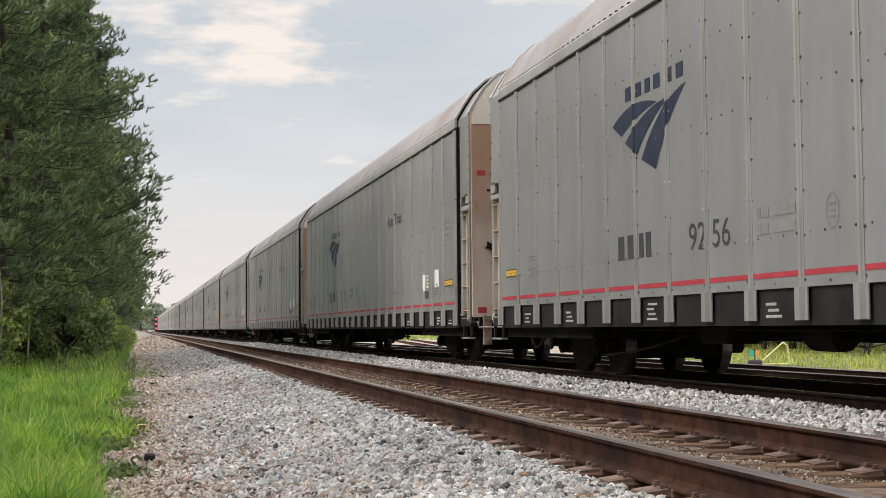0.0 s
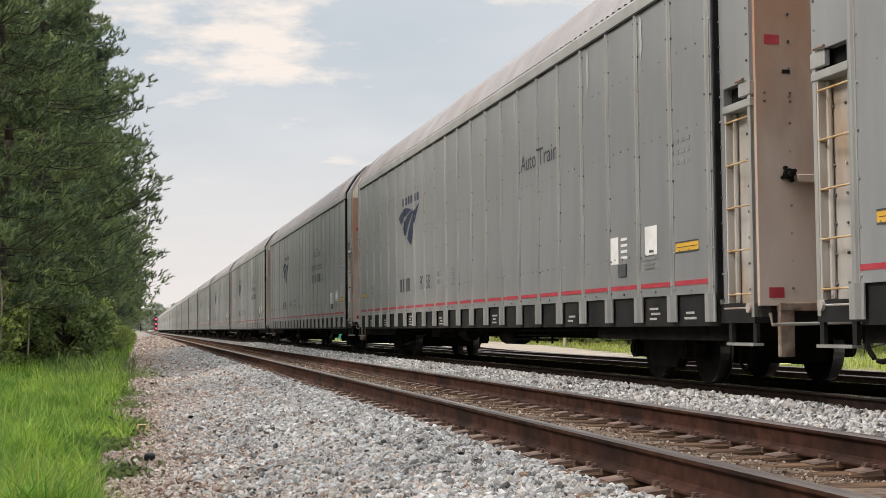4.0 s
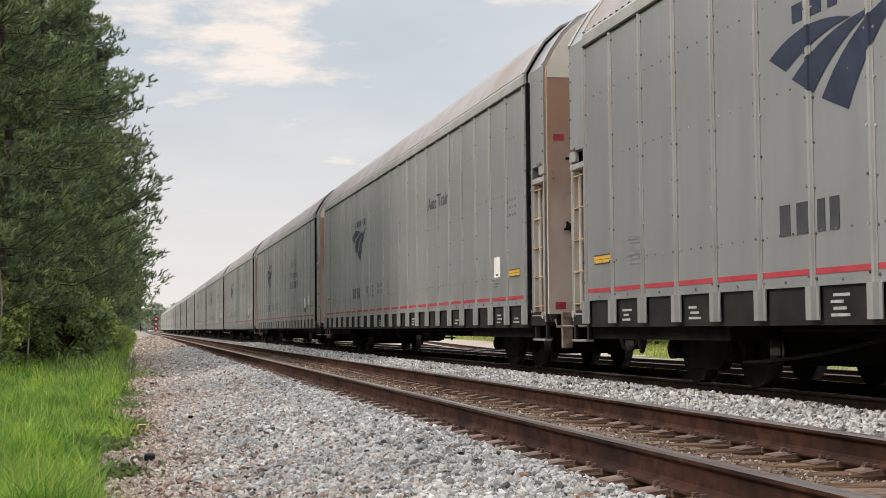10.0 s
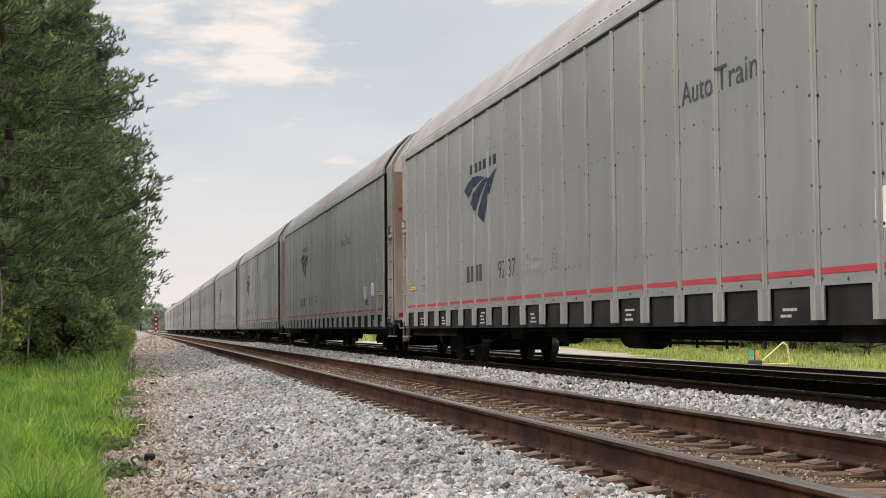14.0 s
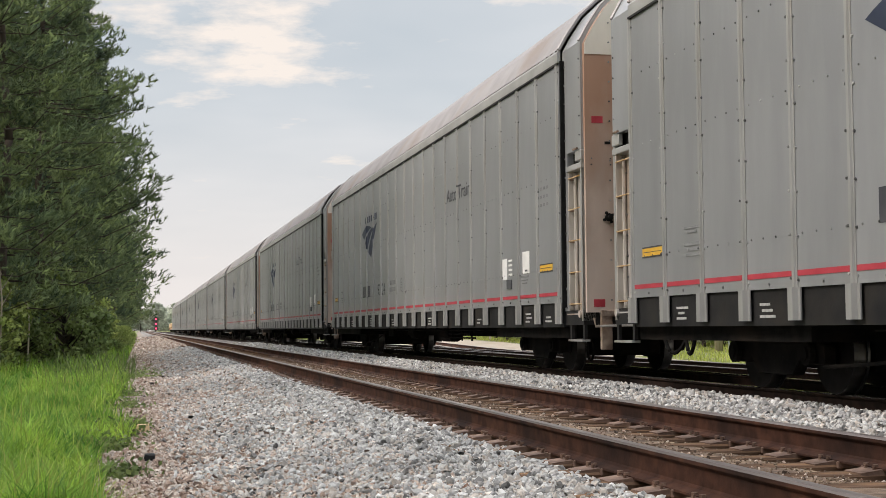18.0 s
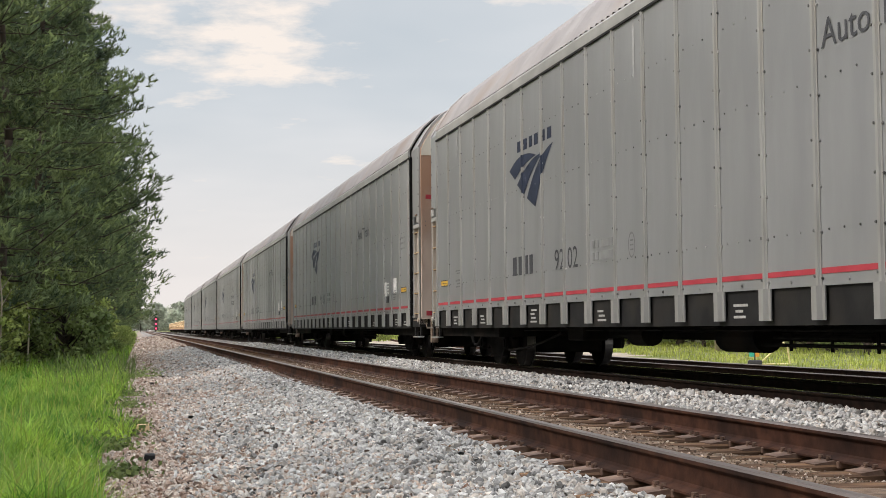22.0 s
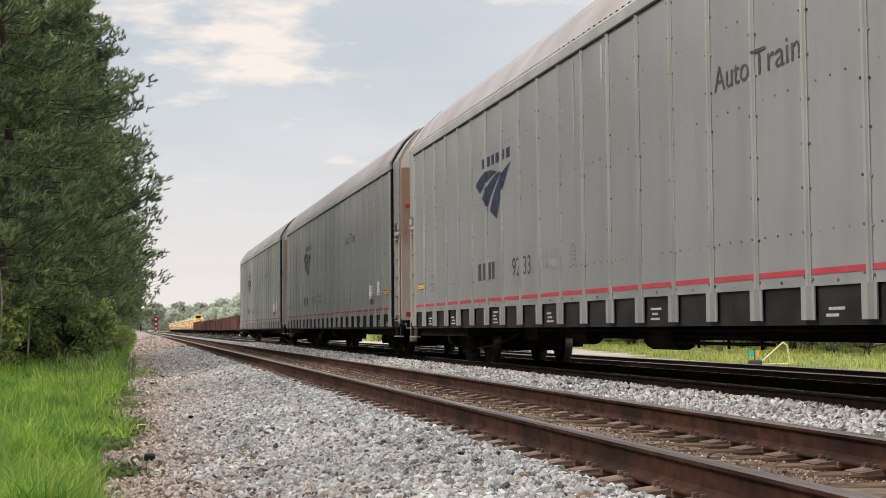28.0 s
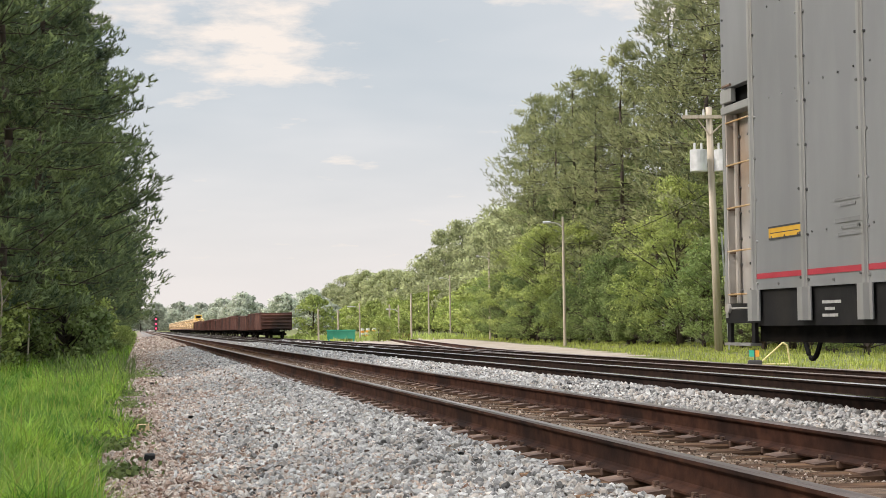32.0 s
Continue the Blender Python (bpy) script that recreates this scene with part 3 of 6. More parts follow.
def make_track(label, x, top, head, y0, y1, near0, near1, plates=True):
    t = thing("railway_track", label, "railway track", (x, 0, top - 0.18), kind="structure")
    for s in (-1, 1):
        ob = piece("rail", rail_mesh("rail", head, y0, y1, "rail" if plates else "rail_dark"), t, (s * HALF, 0, 0))
        tagged(ob, "steel rail with a worn running surface")
    k0, k1 = int(near0 / PITCH_TIE), int(near1 / PITCH_TIE)
    for k in range(k0, k1):
        y = k * PITCH_TIE + random.uniform(-0.03, 0.03)
        ob = piece("tie", TIES[0], t, (random.uniform(-0.04, 0.04), y, -0.20 + random.uniform(-0.006, 0.004)))
        ob.rotation_euler = (0, 0, random.uniform(-0.015, 0.015))
        if plates:
            for s in (-1, 1):
                piece("tie_plate", PLATE, t, (s * HALF, y, -0.022))
                a = piece("rail_anchor", ANCHOR, t, (s * HALF, y + random.choice((-0.135, 0.135)), -0.036))
    # farther ties in one mesh
    bm = bmesh.new()
    y = near1
    while y < min(y1, 170):
        bm_box(bm, -1.3, 1.3, y - 0.11, y + 0.11, -0.2, -0.02)
        if plates:
            for s in (-1, 1):
                bm_box(bm, s * HALF - 0.18, s * HALF + 0.18, y - 0.09, y + 0.09, -0.02, 0.015)
        y += PITCH_TIE
    if len(bm.verts):
        tagged(part("far_ties", bm, M["tie"], t), kind="stuff")
    else:
        bm.free()
    return t


make_track("rusty near track on weathered wooden ties in grey ballast", X1, TOP1, M["head"], -40, 900, 5.5, 46)
make_track("main track with polished rails under the train", X2, TOP2, M["shine"], -60, 900, 9, 46, plates=False)
make_track("low siding track with dull rails beside the main track", X3, TOP3, M["head"], -20, 900, 16, 60, plates=False)


def make_branch():
    """The branch that leaves the siding through a turnout."""
    t = thing("railway_track", "branch track leaving the siding through a turnout", "railway track", (0, 0, TOP3 - 0.18), kind="structure")
    n = 40
    line = []
    for i in range(n + 1):
        y = 38 + i * 3.2
        d = y - 38
        off = d * d / (2 * 190.0) if d < 24 else 24 * 24 / 380.0 + (d - 24) * 24 / 190.0
        line.append((X3 + off, y))
    for s in (-1, 1):
        bm = bmesh.new()
        rows = []
        for i, (x, y) in enumerate(line):
            j = min(i + 1, n)
            k = max(i - 1, 0)
            d = Vector((line[j][0] - line[k][0], line[j][1] - line[k][1], 0)).normalized()
            nrm = Vector((d.y, -d.x, 0))
            rows.append([bm.verts.new(Vector((x, y, 0)) + nrm * (s * HALF + px) + Vector((0, 0, pz + 0.004))) for px, pz in RAIL])
        for a, b in zip(rows, rows[1:]):
            for q in range(len(RAIL)):
                w = (q + 1) % len(RAIL)
                f = bm.faces.new((a[q], a[w], b[w], b[q]))
                f.material_index = 1 if 7 < q < 11 else 0
        part("rail", bm, [M["rail"], M["head"]], t)
    bm = bmesh.new()
    for i in range(0, 200):
        y = 41 + i * 0.6
        d = y - 38
        off = d * d / 380.0 if d < 24 else 24 * 24 / 380.0 + (d - 24) * 24 / 190.0
        bm_box(bm, X3 + off - 1.3, X3 + off + 1.3, y - 0.11, y + 0.11, -0.2, -0.015)
    tagged(part("far_ties", bm, M["tie"], t), kind="stuff")


make_branch()


# ---------------------------------------------------------------- the train: covered car carriers
POSTS = 23
FIRST_BAY, STEP = 1.13, 1.148                         # the panel at the trailing end is narrower
POST_Y = [SIDE / 2 - FIRST_BAY - STEP * i for i in range(POSTS - 2, -1, -1)] + [SIDE / 2]
Z_SILL, Z_POST, Z_PANEL, Z_EAVE = 0.71, 0.76, 1.08, 4.74     # above the rail top
BODY = 27.1
ROOF = [(-HW, 4.74), (-HW, 4.93), (-HW + 0.14, 5.17), (-HW + 0.34, 5.46), (-HW + 0.62, 5.72), (-HW + 0.98, 5.88), (-0.3, 5.93)]
ROOF = ROOF + [(-x, z) for x, z in ROOF[::-1]]


def curve(p, q, r, n=10):
    """A quadratic curve from p to r, drawn towards q."""
    return [tuple((1 - f) ** 2 * a + 2 * f * (1 - f) * b + f * f * c for a, b, c in zip(p, q, r)) for f in (i / n for i in range(n + 1))]


def roof_mesh():
    """Corrugated sheet bent over the car, ridged across."""
    n = int(SIDE / 0.12)
    verts, faces = [], []
    prof = ROOF[1:-1]
    for i in range(n + 1):
        y = -SIDE / 2 + SIDE * i / n
        up = 0.012 if i % 2 else -0.012
        for x, z in prof:
            verts.append((x * (1 + up * 0.55), y, z + up))
    k = len(prof)
    for i in range(n):
        for j in range(k - 1):
            a = i * k + j
            faces.append((a, a + 1, a + k + 1, a + k))
    return soup("roof", verts, faces, M["roof"])


def rib_mesh():
    """A hat-shaped post from the eave to below the sill, wider at its foot."""
    bm = bmesh.new()
    hat = [(0.0, -0.085), (-0.012, -0.085), (-0.012, -0.05), (-0.05, -0.035), (-0.05, 0.035), (-0.012, 0.05), (-0.012, 0.085), (0.0, 0.085)]
    for (z0, z1, w, d) in ((Z_PANEL - 0.02, Z_EAVE - 0.005, 0.66, 0.55), (Z_POST, Z_PANEL + 0.0, 1.5, 1.25)):
        a = [bm.verts.new((x * d, y * w, z0)) for x, y in hat]
        b = [bm.verts.new((x * d, y * w, z1)) for x, y in hat]
        for i in range(len(hat)):
            j = (i + 1) % len(hat)
            bm.faces.new((a[i], a[j], b[j], b[i]))
        bm.faces.new(a[::-1])
        bm.faces.new(b)
    return mesh_of("rib", bm, M["rib"])


def bolts_mesh():
    """Bolt heads in pairs along the posts, and fine rows of rivets across the panels."""
    verts, faces = [], []

    def head(y, z, r, d):
        i = len(verts)
        for k in range(6):
            a = k * math.pi / 3
            verts.append((-d, y + r * 0.8 * math.cos(a), z + r * 0.8 * math.sin(a)))
        for k in range(6):
            a = k * math.pi / 3
            verts.append((0.0, y + r * math.cos(a), z + r * math.sin(a)))
        faces.append((i, i + 1, i + 2, i + 3))
        faces.append((i, i + 3, i + 4, i + 5))
        for k in range(6):
            faces.append((i + k, i + 6 + k, i + 6 + (k + 1) % 6, i + (k + 1) % 6))

    for y in POST_Y:
        for k in range(9):
            z = 1.16 + k * 0.43
            for s in (-1, 1):
                if -SIDE / 2 < y + s * 0.075 < SIDE / 2:
                    head(y + s * 0.078, z + 0.012 * s, 0.0165, 0.014)
    for z in (1.60, 3.02, 3.95):
        n = int(SIDE / 0.288)
        for i in range(n):
            y = -SIDE / 2 + 0.144 + i * 0.288
            if min(abs(y - p) for p in POST_Y) > 0.11:
                head(y, z, 0.0125, 0.008)
    for i in range(POSTS - 1):
        head((POST_Y[i] + POST_Y[i + 1]) / 2, 1.13, 0.018, 0.012)
    return soup("bolts", verts, faces, M["bolt"])


def text_mesh(words, size, material, width=None, condense=1.0):
    cu = bpy.data.curves.new("lettering", "FONT")
    cu.body, cu.size = words, size
    cu.resolution_u = 3
    ob = bpy.data.objects.new("lettering", cu)
    scene.collection.objects.link(ob)
    bpy.context.view_layer.update()
    me = bpy.data.meshes.new_from_object(ob)
    bpy.data.objects.remove(ob)
    co = np.empty(len(me.vertices) * 3, np.float32)
    me.vertices.foreach_get("co", co)
    co = co.reshape(-1, 3)
    lo, hi = co.min(0), co.max(0)
    sx = (width / (hi[0] - lo[0])) if width else condense
    # reads along -y on a side that faces -x
    co2 = np.stack([-0.0 * co[:, 0], -(co[:, 0] - lo[0]) * sx, co[:, 1]], 1)
    me.vertices.foreach_set("co", co2.astype(np.float32).ravel())
    me.materials.clear()
    me.materials.append(material)
    me.update()
    return me


def drape(me, y0):
    """Cuts a flat marking that starts at y0 along the posts' edges and lays it over the posts."""
    ys = [y0 + v.co.y for v in me.vertices]
    bm = bmesh.new()
    bm.from_mesh(me)
    for p in POST_Y:
        if min(ys) - 0.06 < p < max(ys) + 0.06:
            for dy in (-0.058, -0.034, -0.024, 0.024, 0.034, 0.058):
                bmesh.ops.bisect_plane(bm, geom=bm.verts[:] + bm.edges[:] + bm.faces[:], plane_co=(0, p + dy - y0, 0), plane_no=(0, 1, 0))
            for v in bm.verts:
                d = abs(v.co.y + y0 - p)
                v.co.x -= 0.0275 if d < 0.0245 else 0.0075 if d < 0.0585 else 0.0
    bm.to_mesh(me)
    bm.free()
    return me


def decal(name, me, parent, y, z, proud=0.004, label=""):
    ob = piece(name, me, parent, (-HW - proud, y, z))
    return tagged(ob, label)


def bars_mesh(name, rects, material, depth=0.003):
    """Plain raised bars on the side: y runs back from the start, in metres."""
    bm = bmesh.new()
    for y0, y1, z0, z1 in rects:
        bm_box(bm, -depth, 0.0, -y1, -y0, z0, z1)
    return mesh_of(name, bm, material)


FAR_END = SIDE / 2     # the end of the side that trails


def blade_mesh(upper, lower):
    """One blade of the emblem between two curves, in metres back from the emblem's start and up from its foot."""
    bm = bmesh.new()
    a = [bm.verts.new((-0.003, -x, z)) for x, z in curve(*upper)]
    b = [bm.verts.new((-0.003, -x, z)) for x, z in curve(*lower)]
    for i in range(len(a) - 1):
        bm.faces.new((a[i], a[i + 1], b[i + 1], b[i]))
    return mesh_of("emblem_blade", bm, M["navy"])


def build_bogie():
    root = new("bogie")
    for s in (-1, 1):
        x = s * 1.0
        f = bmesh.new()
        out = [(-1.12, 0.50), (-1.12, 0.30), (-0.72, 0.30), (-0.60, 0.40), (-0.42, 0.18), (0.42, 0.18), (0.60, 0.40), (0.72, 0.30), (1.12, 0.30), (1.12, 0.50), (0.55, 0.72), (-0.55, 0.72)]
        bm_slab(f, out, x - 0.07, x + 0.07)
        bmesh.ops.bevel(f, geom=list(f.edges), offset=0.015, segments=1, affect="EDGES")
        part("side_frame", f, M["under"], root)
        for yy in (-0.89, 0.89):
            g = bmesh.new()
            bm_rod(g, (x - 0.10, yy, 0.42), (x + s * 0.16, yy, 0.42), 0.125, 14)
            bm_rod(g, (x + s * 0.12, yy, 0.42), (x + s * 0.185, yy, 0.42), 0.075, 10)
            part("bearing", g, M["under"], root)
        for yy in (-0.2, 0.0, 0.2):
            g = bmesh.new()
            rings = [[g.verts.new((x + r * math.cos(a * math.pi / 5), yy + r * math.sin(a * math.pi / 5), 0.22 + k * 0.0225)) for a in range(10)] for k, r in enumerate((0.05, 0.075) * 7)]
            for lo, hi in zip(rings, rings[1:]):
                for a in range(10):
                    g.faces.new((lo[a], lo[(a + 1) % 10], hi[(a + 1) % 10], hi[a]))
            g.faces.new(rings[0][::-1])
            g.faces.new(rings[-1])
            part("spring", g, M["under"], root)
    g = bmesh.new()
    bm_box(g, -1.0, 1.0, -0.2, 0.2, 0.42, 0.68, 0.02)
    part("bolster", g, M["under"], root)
    # plain box added inside the bogie so its gaps read as black shade
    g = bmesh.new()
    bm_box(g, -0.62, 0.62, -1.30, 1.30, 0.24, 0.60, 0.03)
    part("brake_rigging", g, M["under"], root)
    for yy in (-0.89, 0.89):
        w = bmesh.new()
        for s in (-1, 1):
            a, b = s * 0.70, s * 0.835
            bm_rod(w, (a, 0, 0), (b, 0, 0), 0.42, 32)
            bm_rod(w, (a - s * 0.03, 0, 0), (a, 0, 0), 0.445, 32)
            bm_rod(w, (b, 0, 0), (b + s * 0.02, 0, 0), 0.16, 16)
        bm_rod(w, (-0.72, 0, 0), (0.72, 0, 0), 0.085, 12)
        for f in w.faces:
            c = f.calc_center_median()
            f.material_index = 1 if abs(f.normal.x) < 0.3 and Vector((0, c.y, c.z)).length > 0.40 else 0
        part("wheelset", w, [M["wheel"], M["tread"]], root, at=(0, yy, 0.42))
    return root


def ye_at(y, e, d):
    """The outer face of an end door, d metres proud."""
    return y + e * (0.06 + d)


def build_car():
    car = thing("car_carrier", "grey covered steel car-carrier wagon with ribbed panel sides", "rail wagon")
    # side towards the near track: each panel, post and stripe by itself
    rib = rib_mesh()
    made = {}
    for a, b in zip([-SIDE / 2] + POST_Y, POST_Y):
        w = round(b - a, 4)
        if w not in made:
            pm, sm = bmesh.new(), bmesh.new()
            bm_box(pm, 0, 0.03, -w / 2 + 0.004, w / 2 - 0.004, Z_PANEL, Z_EAVE)
            bm_box(sm, -0.003, 0, -w / 2 + 0.055, w / 2 - 0.055, 1.19, 1.245)
            if w < 0.5:
                sm.clear()
            made[w] = mesh_of("side_panel", pm, M["panel"]), mesh_of("red_stripe", sm, M["red"])
        piece("side_panel", made[w][0], car, (-HW + random.uniform(0, 0.003), (a + b) / 2, 0))
        if w > 0.5:
            piece("red_stripe", made[w][1], car, (-HW - 0.001, (a + b) / 2, 0))
    for y in POST_Y:
        piece("post", rib, car, (-HW, y, 0))
    tagged(piece("bolts", bolts_mesh(), car, (-HW - 0.002, 0, 0)), kind="stuff")
    # the side away from it, joined
    bm = bmesh.new()
    bm_box(bm, HW - 0.03, HW, -SIDE / 2, SIDE / 2, Z_PANEL, Z_EAVE)
    part("far_side", bm, M["panel"], car)
    bm = bmesh.new()
    for y in POST_Y:
        bm_box(bm, HW, HW + 0.05, y - 0.05, y + 0.05, Z_POST, Z_EAVE)
    part("far_posts", bm, M["rib"], car)
    # roof, eaves, end arches
    piece("roof", roof_mesh(), car)
    for s in (-1, 1):
        bm = bmesh.new()
        bm_bar(bm, [(s * (HW - 0.03), Z_EAVE), (s * (HW + 0.018), Z_EAVE), (s * (HW + 0.018), Z_EAVE + 0.15), (s * (HW - 0.01), Z_EAVE + 0.19), (s * (HW - 0.03), Z_EAVE + 0.19)], -SIDE / 2, SIDE / 2)
        part("eave", bm, M["trim"], car)
        # dark bar stands in for the line of shadow under the eave
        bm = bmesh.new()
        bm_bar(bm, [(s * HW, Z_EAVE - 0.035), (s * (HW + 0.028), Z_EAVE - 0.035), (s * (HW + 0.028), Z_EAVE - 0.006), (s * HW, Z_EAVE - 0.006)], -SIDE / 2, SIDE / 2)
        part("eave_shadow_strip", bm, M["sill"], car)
    for e in (-1, 1):
        y0, y1 = e * SIDE / 2, e * BODY / 2
        ya, yb = min(y0, y1), max(y0, y1)
        # end bay: roof and upper sides a little narrower, with a hand hole and a ladder recess below
        inset = [(x * 0.965, z - 0.04) for x, z in ROOF]
        bm = bmesh.new()
        bm_bar(bm, [(-HW * 0.965, 3.31)] + inset + [(HW * 0.965, 3.31)], ya, yb)
        part("end_bay", bm, M["panel"], car)
        yl = y0 + e * 0.20
        yo = y1 - e * 0.07
        bm = bmesh.new()
        bm_box(bm, -HW * 0.965, HW * 0.965, min(y0, yl), max(y0, yl), 0.95, 3.31)
        part("end_bay_strip", bm, M["panel"], car)
        bm = bmesh.new()
        bm_box(bm, -HW + 0.20, HW - 0.20, min(yl, y1), max(yl, y1), 0.95, 3.31)
        part("end_bay_recess", bm, M["bay"], car, "dusty recessed bay behind the ladder")
        bm = bmesh.new()
        for s in (-1, 1):
            for z in [1.0 + 0.28 * i for i in range(14)]:
                bm_rod(bm, (s * (HW * 0.965), y0 + e * 0.12, z), (s * (HW * 0.965 + 0.014), y0 + e * 0.12, z), 0.0135, 6)
                if z > 3.4:
                    bm_rod(bm, (s * (HW * 0.965), y1 - e * 0.06, z), (s * (HW * 0.965 + 0.014), y1 - e * 0.06, z), 0.0135, 6)
                elif z < 3.0:
                    for yy in (yl + e * 0.30, yo - e * 0.08):
                        bm_rod(bm, (s * (HW - 0.20), yy, z + 0.1), (s * (HW - 0.18), yy, z + 0.1), 0.015, 6)
        tagged(part("bay_bolts", bm, M["bolt"], car), kind="stuff")
        # near-black strip in place of the dark gap where the side panels end
        if e < 0:
            bm = bmesh.new()
            bm_box(bm, -HW - 0.010, -HW + 0.06, y0 - 0.105, y0 - 0.066, 1.0, Z_EAVE)
            part("gasket", bm, M["dark"], car)
        # arches at the ends of the roof
        for yy, k in ((y0, 1.0), (y1 - e * 0.03, 0.965)):
            bm = bmesh.new()
            bm_tube(bm, [(xa * k, yy, za - (1 - k)) for xa, za in ROOF[1:-1]], 0.032)
            part("roof_arch", bm, M["roof"], car, "dull arch at the roof's end")
        # doors
        for s in (-1, 1):
            half = [(x * 0.94, z - 0.07) for x, z in ROOF if x * s >= 0]
            half = sorted(half, key=lambda p: abs(p[0]), reverse=True)
            bm = bmesh.new()
            bm_bar(bm, [(s * 0.01, 0.92), (s * HW * 0.94, 0.92)] + half[1:] + [(s * 0.01, half[-1][1])], y1 if e > 0 else y1 - 0.06, y1 + 0.06 if e > 0 else y1)
            d = part("end_door", bm, M["door"], car, "rusty brown end door leaf")
            ye, yf = y1 + e * 0.06, y1 + e * 0.075
            cap = [(max(-HW * 0.935, min(HW * 0.935, x)), z) for x, z in half[1:] if z > 4.68]
            g = bmesh.new()
            bm_bar(g, [(s * 0.012, 4.69), (s * HW * 0.935, 4.69)] + [(x * 0.997, z - 0.004) for x, z in cap] + [(s * 0.012, cap[-1][1] - 0.004)], min(ye_at(y1, e, 0), ye_at(y1, e, 0.008)), max(ye_at(y1, e, 0), ye_at(y1, e, 0.008)))
            part("door_cap", g, M["cream"], d, "cream upper panel of the door")
            ye, yf = y1 + e * 0.06, y1 + e * 0.078
            g = bmesh.new()
            for x in (0.30, 0.72, 1.13):
                for i in range(15):
                    bm_rod(g, (s * x, ye, 1.1 + i * 0.29), (s * x, yf, 1.1 + i * 0.29), 0.0135, 6)
            for i in range(5):
                for z in (3.07, 3.16):
                    bm_rod(g, (s * (0.25 + i * 0.29), ye, z), (s * (0.25 + i * 0.29), yf, z), 0.012, 6)
            tagged(part("door_bolts", g, M["bolt"], d), kind="stuff")
            g = bmesh.new()
            bm_rod(g, (s * 1.16, ye, 2.30), (s * 1.16, ye + e * 0.05, 2.30), 0.06, 8)
            bm_rod(g, (s * 1.16, ye + e * 0.05, 2.30), (s * 1.16, ye + e * 0.12, 2.30), 0.035, 8)
            for a in range(4):
                ca, sa = 0.075 * math.cos(a * math.pi / 2 + 0.5), 0.075 * math.sin(a * math.pi / 2 + 0.5)
                bm_rod(g, (s * 1.16 + ca, ye, 2.30 + sa), (s * 1.16 + ca, ye + e * 0.04, 2.30 + sa), 0.022, 6)
            part("latch", g, M["dark"], d, "black door latch")
            g = bmesh.new()
            bm_box(g, min(s * 0.05, s * 1.08), max(s * 0.05, s * 1.08), min(ye, ye + e * 0.06), max(ye, ye + e * 0.06), 2.21, 2.30, 0.01)
            part("latch_bar", g, M["door"], d)
            for z, h in ((1.00, 0.11), (3.68, 0.10)):
                g = bmesh.new()
                x0 = s * 1.315
                bm_box(g, x0 - 0.085, x0 + 0.085, min(ye, ye + e * 0.004), max(ye, ye + e * 0.004), z, z + h)
                part("reflector", g, M["red"], d, "red reflective patch")
            g = bmesh.new()
            bm_box(g, s * 1.16 - 0.045, s * 1.16 + 0.045, min(ye, ye + e * 0.006), max(ye, ye + e * 0.006), 3.37, 3.41)
            part("slot", g, M["dark"], d)
        # ladder in the bay of the side towards the near track
        xo = -HW * 0.965
        g = bmesh.new()
        bm_box(g, xo, xo + 0.035, min(yo, y1), max(yo, y1), 0.80, 3.31)
        bm_box(g, xo, xo + 0.19, min(y1 - e * 0.03, y1), max(y1 - e * 0.03, y1), 0.80, 3.31)
        ladder = part("ladder", g, M["rib"], car, "ladder with worn light rungs")
        # the end wall of the recess that faces the camera's end of the line
        yw = yl if e < 0 else yo
        g = bmesh.new()
        bm_box(g, xo + 0.006, xo + 0.145, yw - 0.03, yw - 0.002, 0.96, 3.03)
        bm_rod(g, (xo + 0.11, yw - 0.045, 0.96), (xo + 0.11, yw - 0.045, 3.02), 0.03, 8)
        part("recess_liner", g, M["liner"], car, "pale rust-streaked wall of the ladder recess")
        for k in range(5):
            z = 1.05 + k * 0.47
            g = bmesh.new()
            bm_rod(g, (xo + 0.012, yl, z), (xo + 0.012, yo, z), 0.0105, 8)
            part("rung", g, M["rung"], ladder)
            g = bmesh.new()
            bm_box(g, xo + 0.02, xo + 0.12, yw - 0.05, yw - 0.028, z - 0.025, z + 0.02)
            part("rung_bracket", g, M["old_rust"], ladder)
        g = bmesh.new()
        bm_box(g, xo - 0.012, xo + 0.14, min(yl - e * 0.02, y1 + e * 0.01), max(yl - e * 0.02, y1 + e * 0.01), 3.03, 3.115, 0.006)
        part("bay_ledge", g, M["trim"], car)
        # near-black plate at the back of the hand hole stands for its inner shade
        g = bmesh.new()
        bm_box(g, xo + 0.10, xo + 0.135, min(yl, y1 - e * 0.04), max(yl, y1 - e * 0.04), 3.115, 3.31)
        part("hand_hole", g, M["dark"], car, "near-black plate for the shade inside the hand hole above the ladder")
        g = bmesh.new()
        bm_box(g, xo - 0.014, xo + 0.05, min(y1 - e * 0.27, y1 + e * 0.012), max(y1 - e * 0.27, y1 + e * 0.012), 3.15, 3.30, 0.008)
        part("hand_bracket", g, M["trim"], car)
        g = bmesh.new()
        bm_rod(g, (xo - 0.03, y1 - e * 0.30, 3.325), (xo - 0.03, y1 - e * 0.10, 3.325), 0.016, 6)
        part("hand_grip", g, M["old_rust"], car)
        # step below the corner
        g = bmesh.new()
        bm_box(g, xo - 0.02, xo + 0.10, min(yl, y1), max(yl, y1), 0.50, 0.53)
        step = part("stirrup_step", g, M["rib"], car)
        for yy in (yl + e * 0.02, y1 - e * 0.04):
            g = bmesh.new()
            bm_box(g, xo + 0.02, xo + 0.06, yy - 0.04, yy + 0.04, 0.53, 0.86)
            part("hanger", g, M["sill"], step)
        g = bmesh.new()
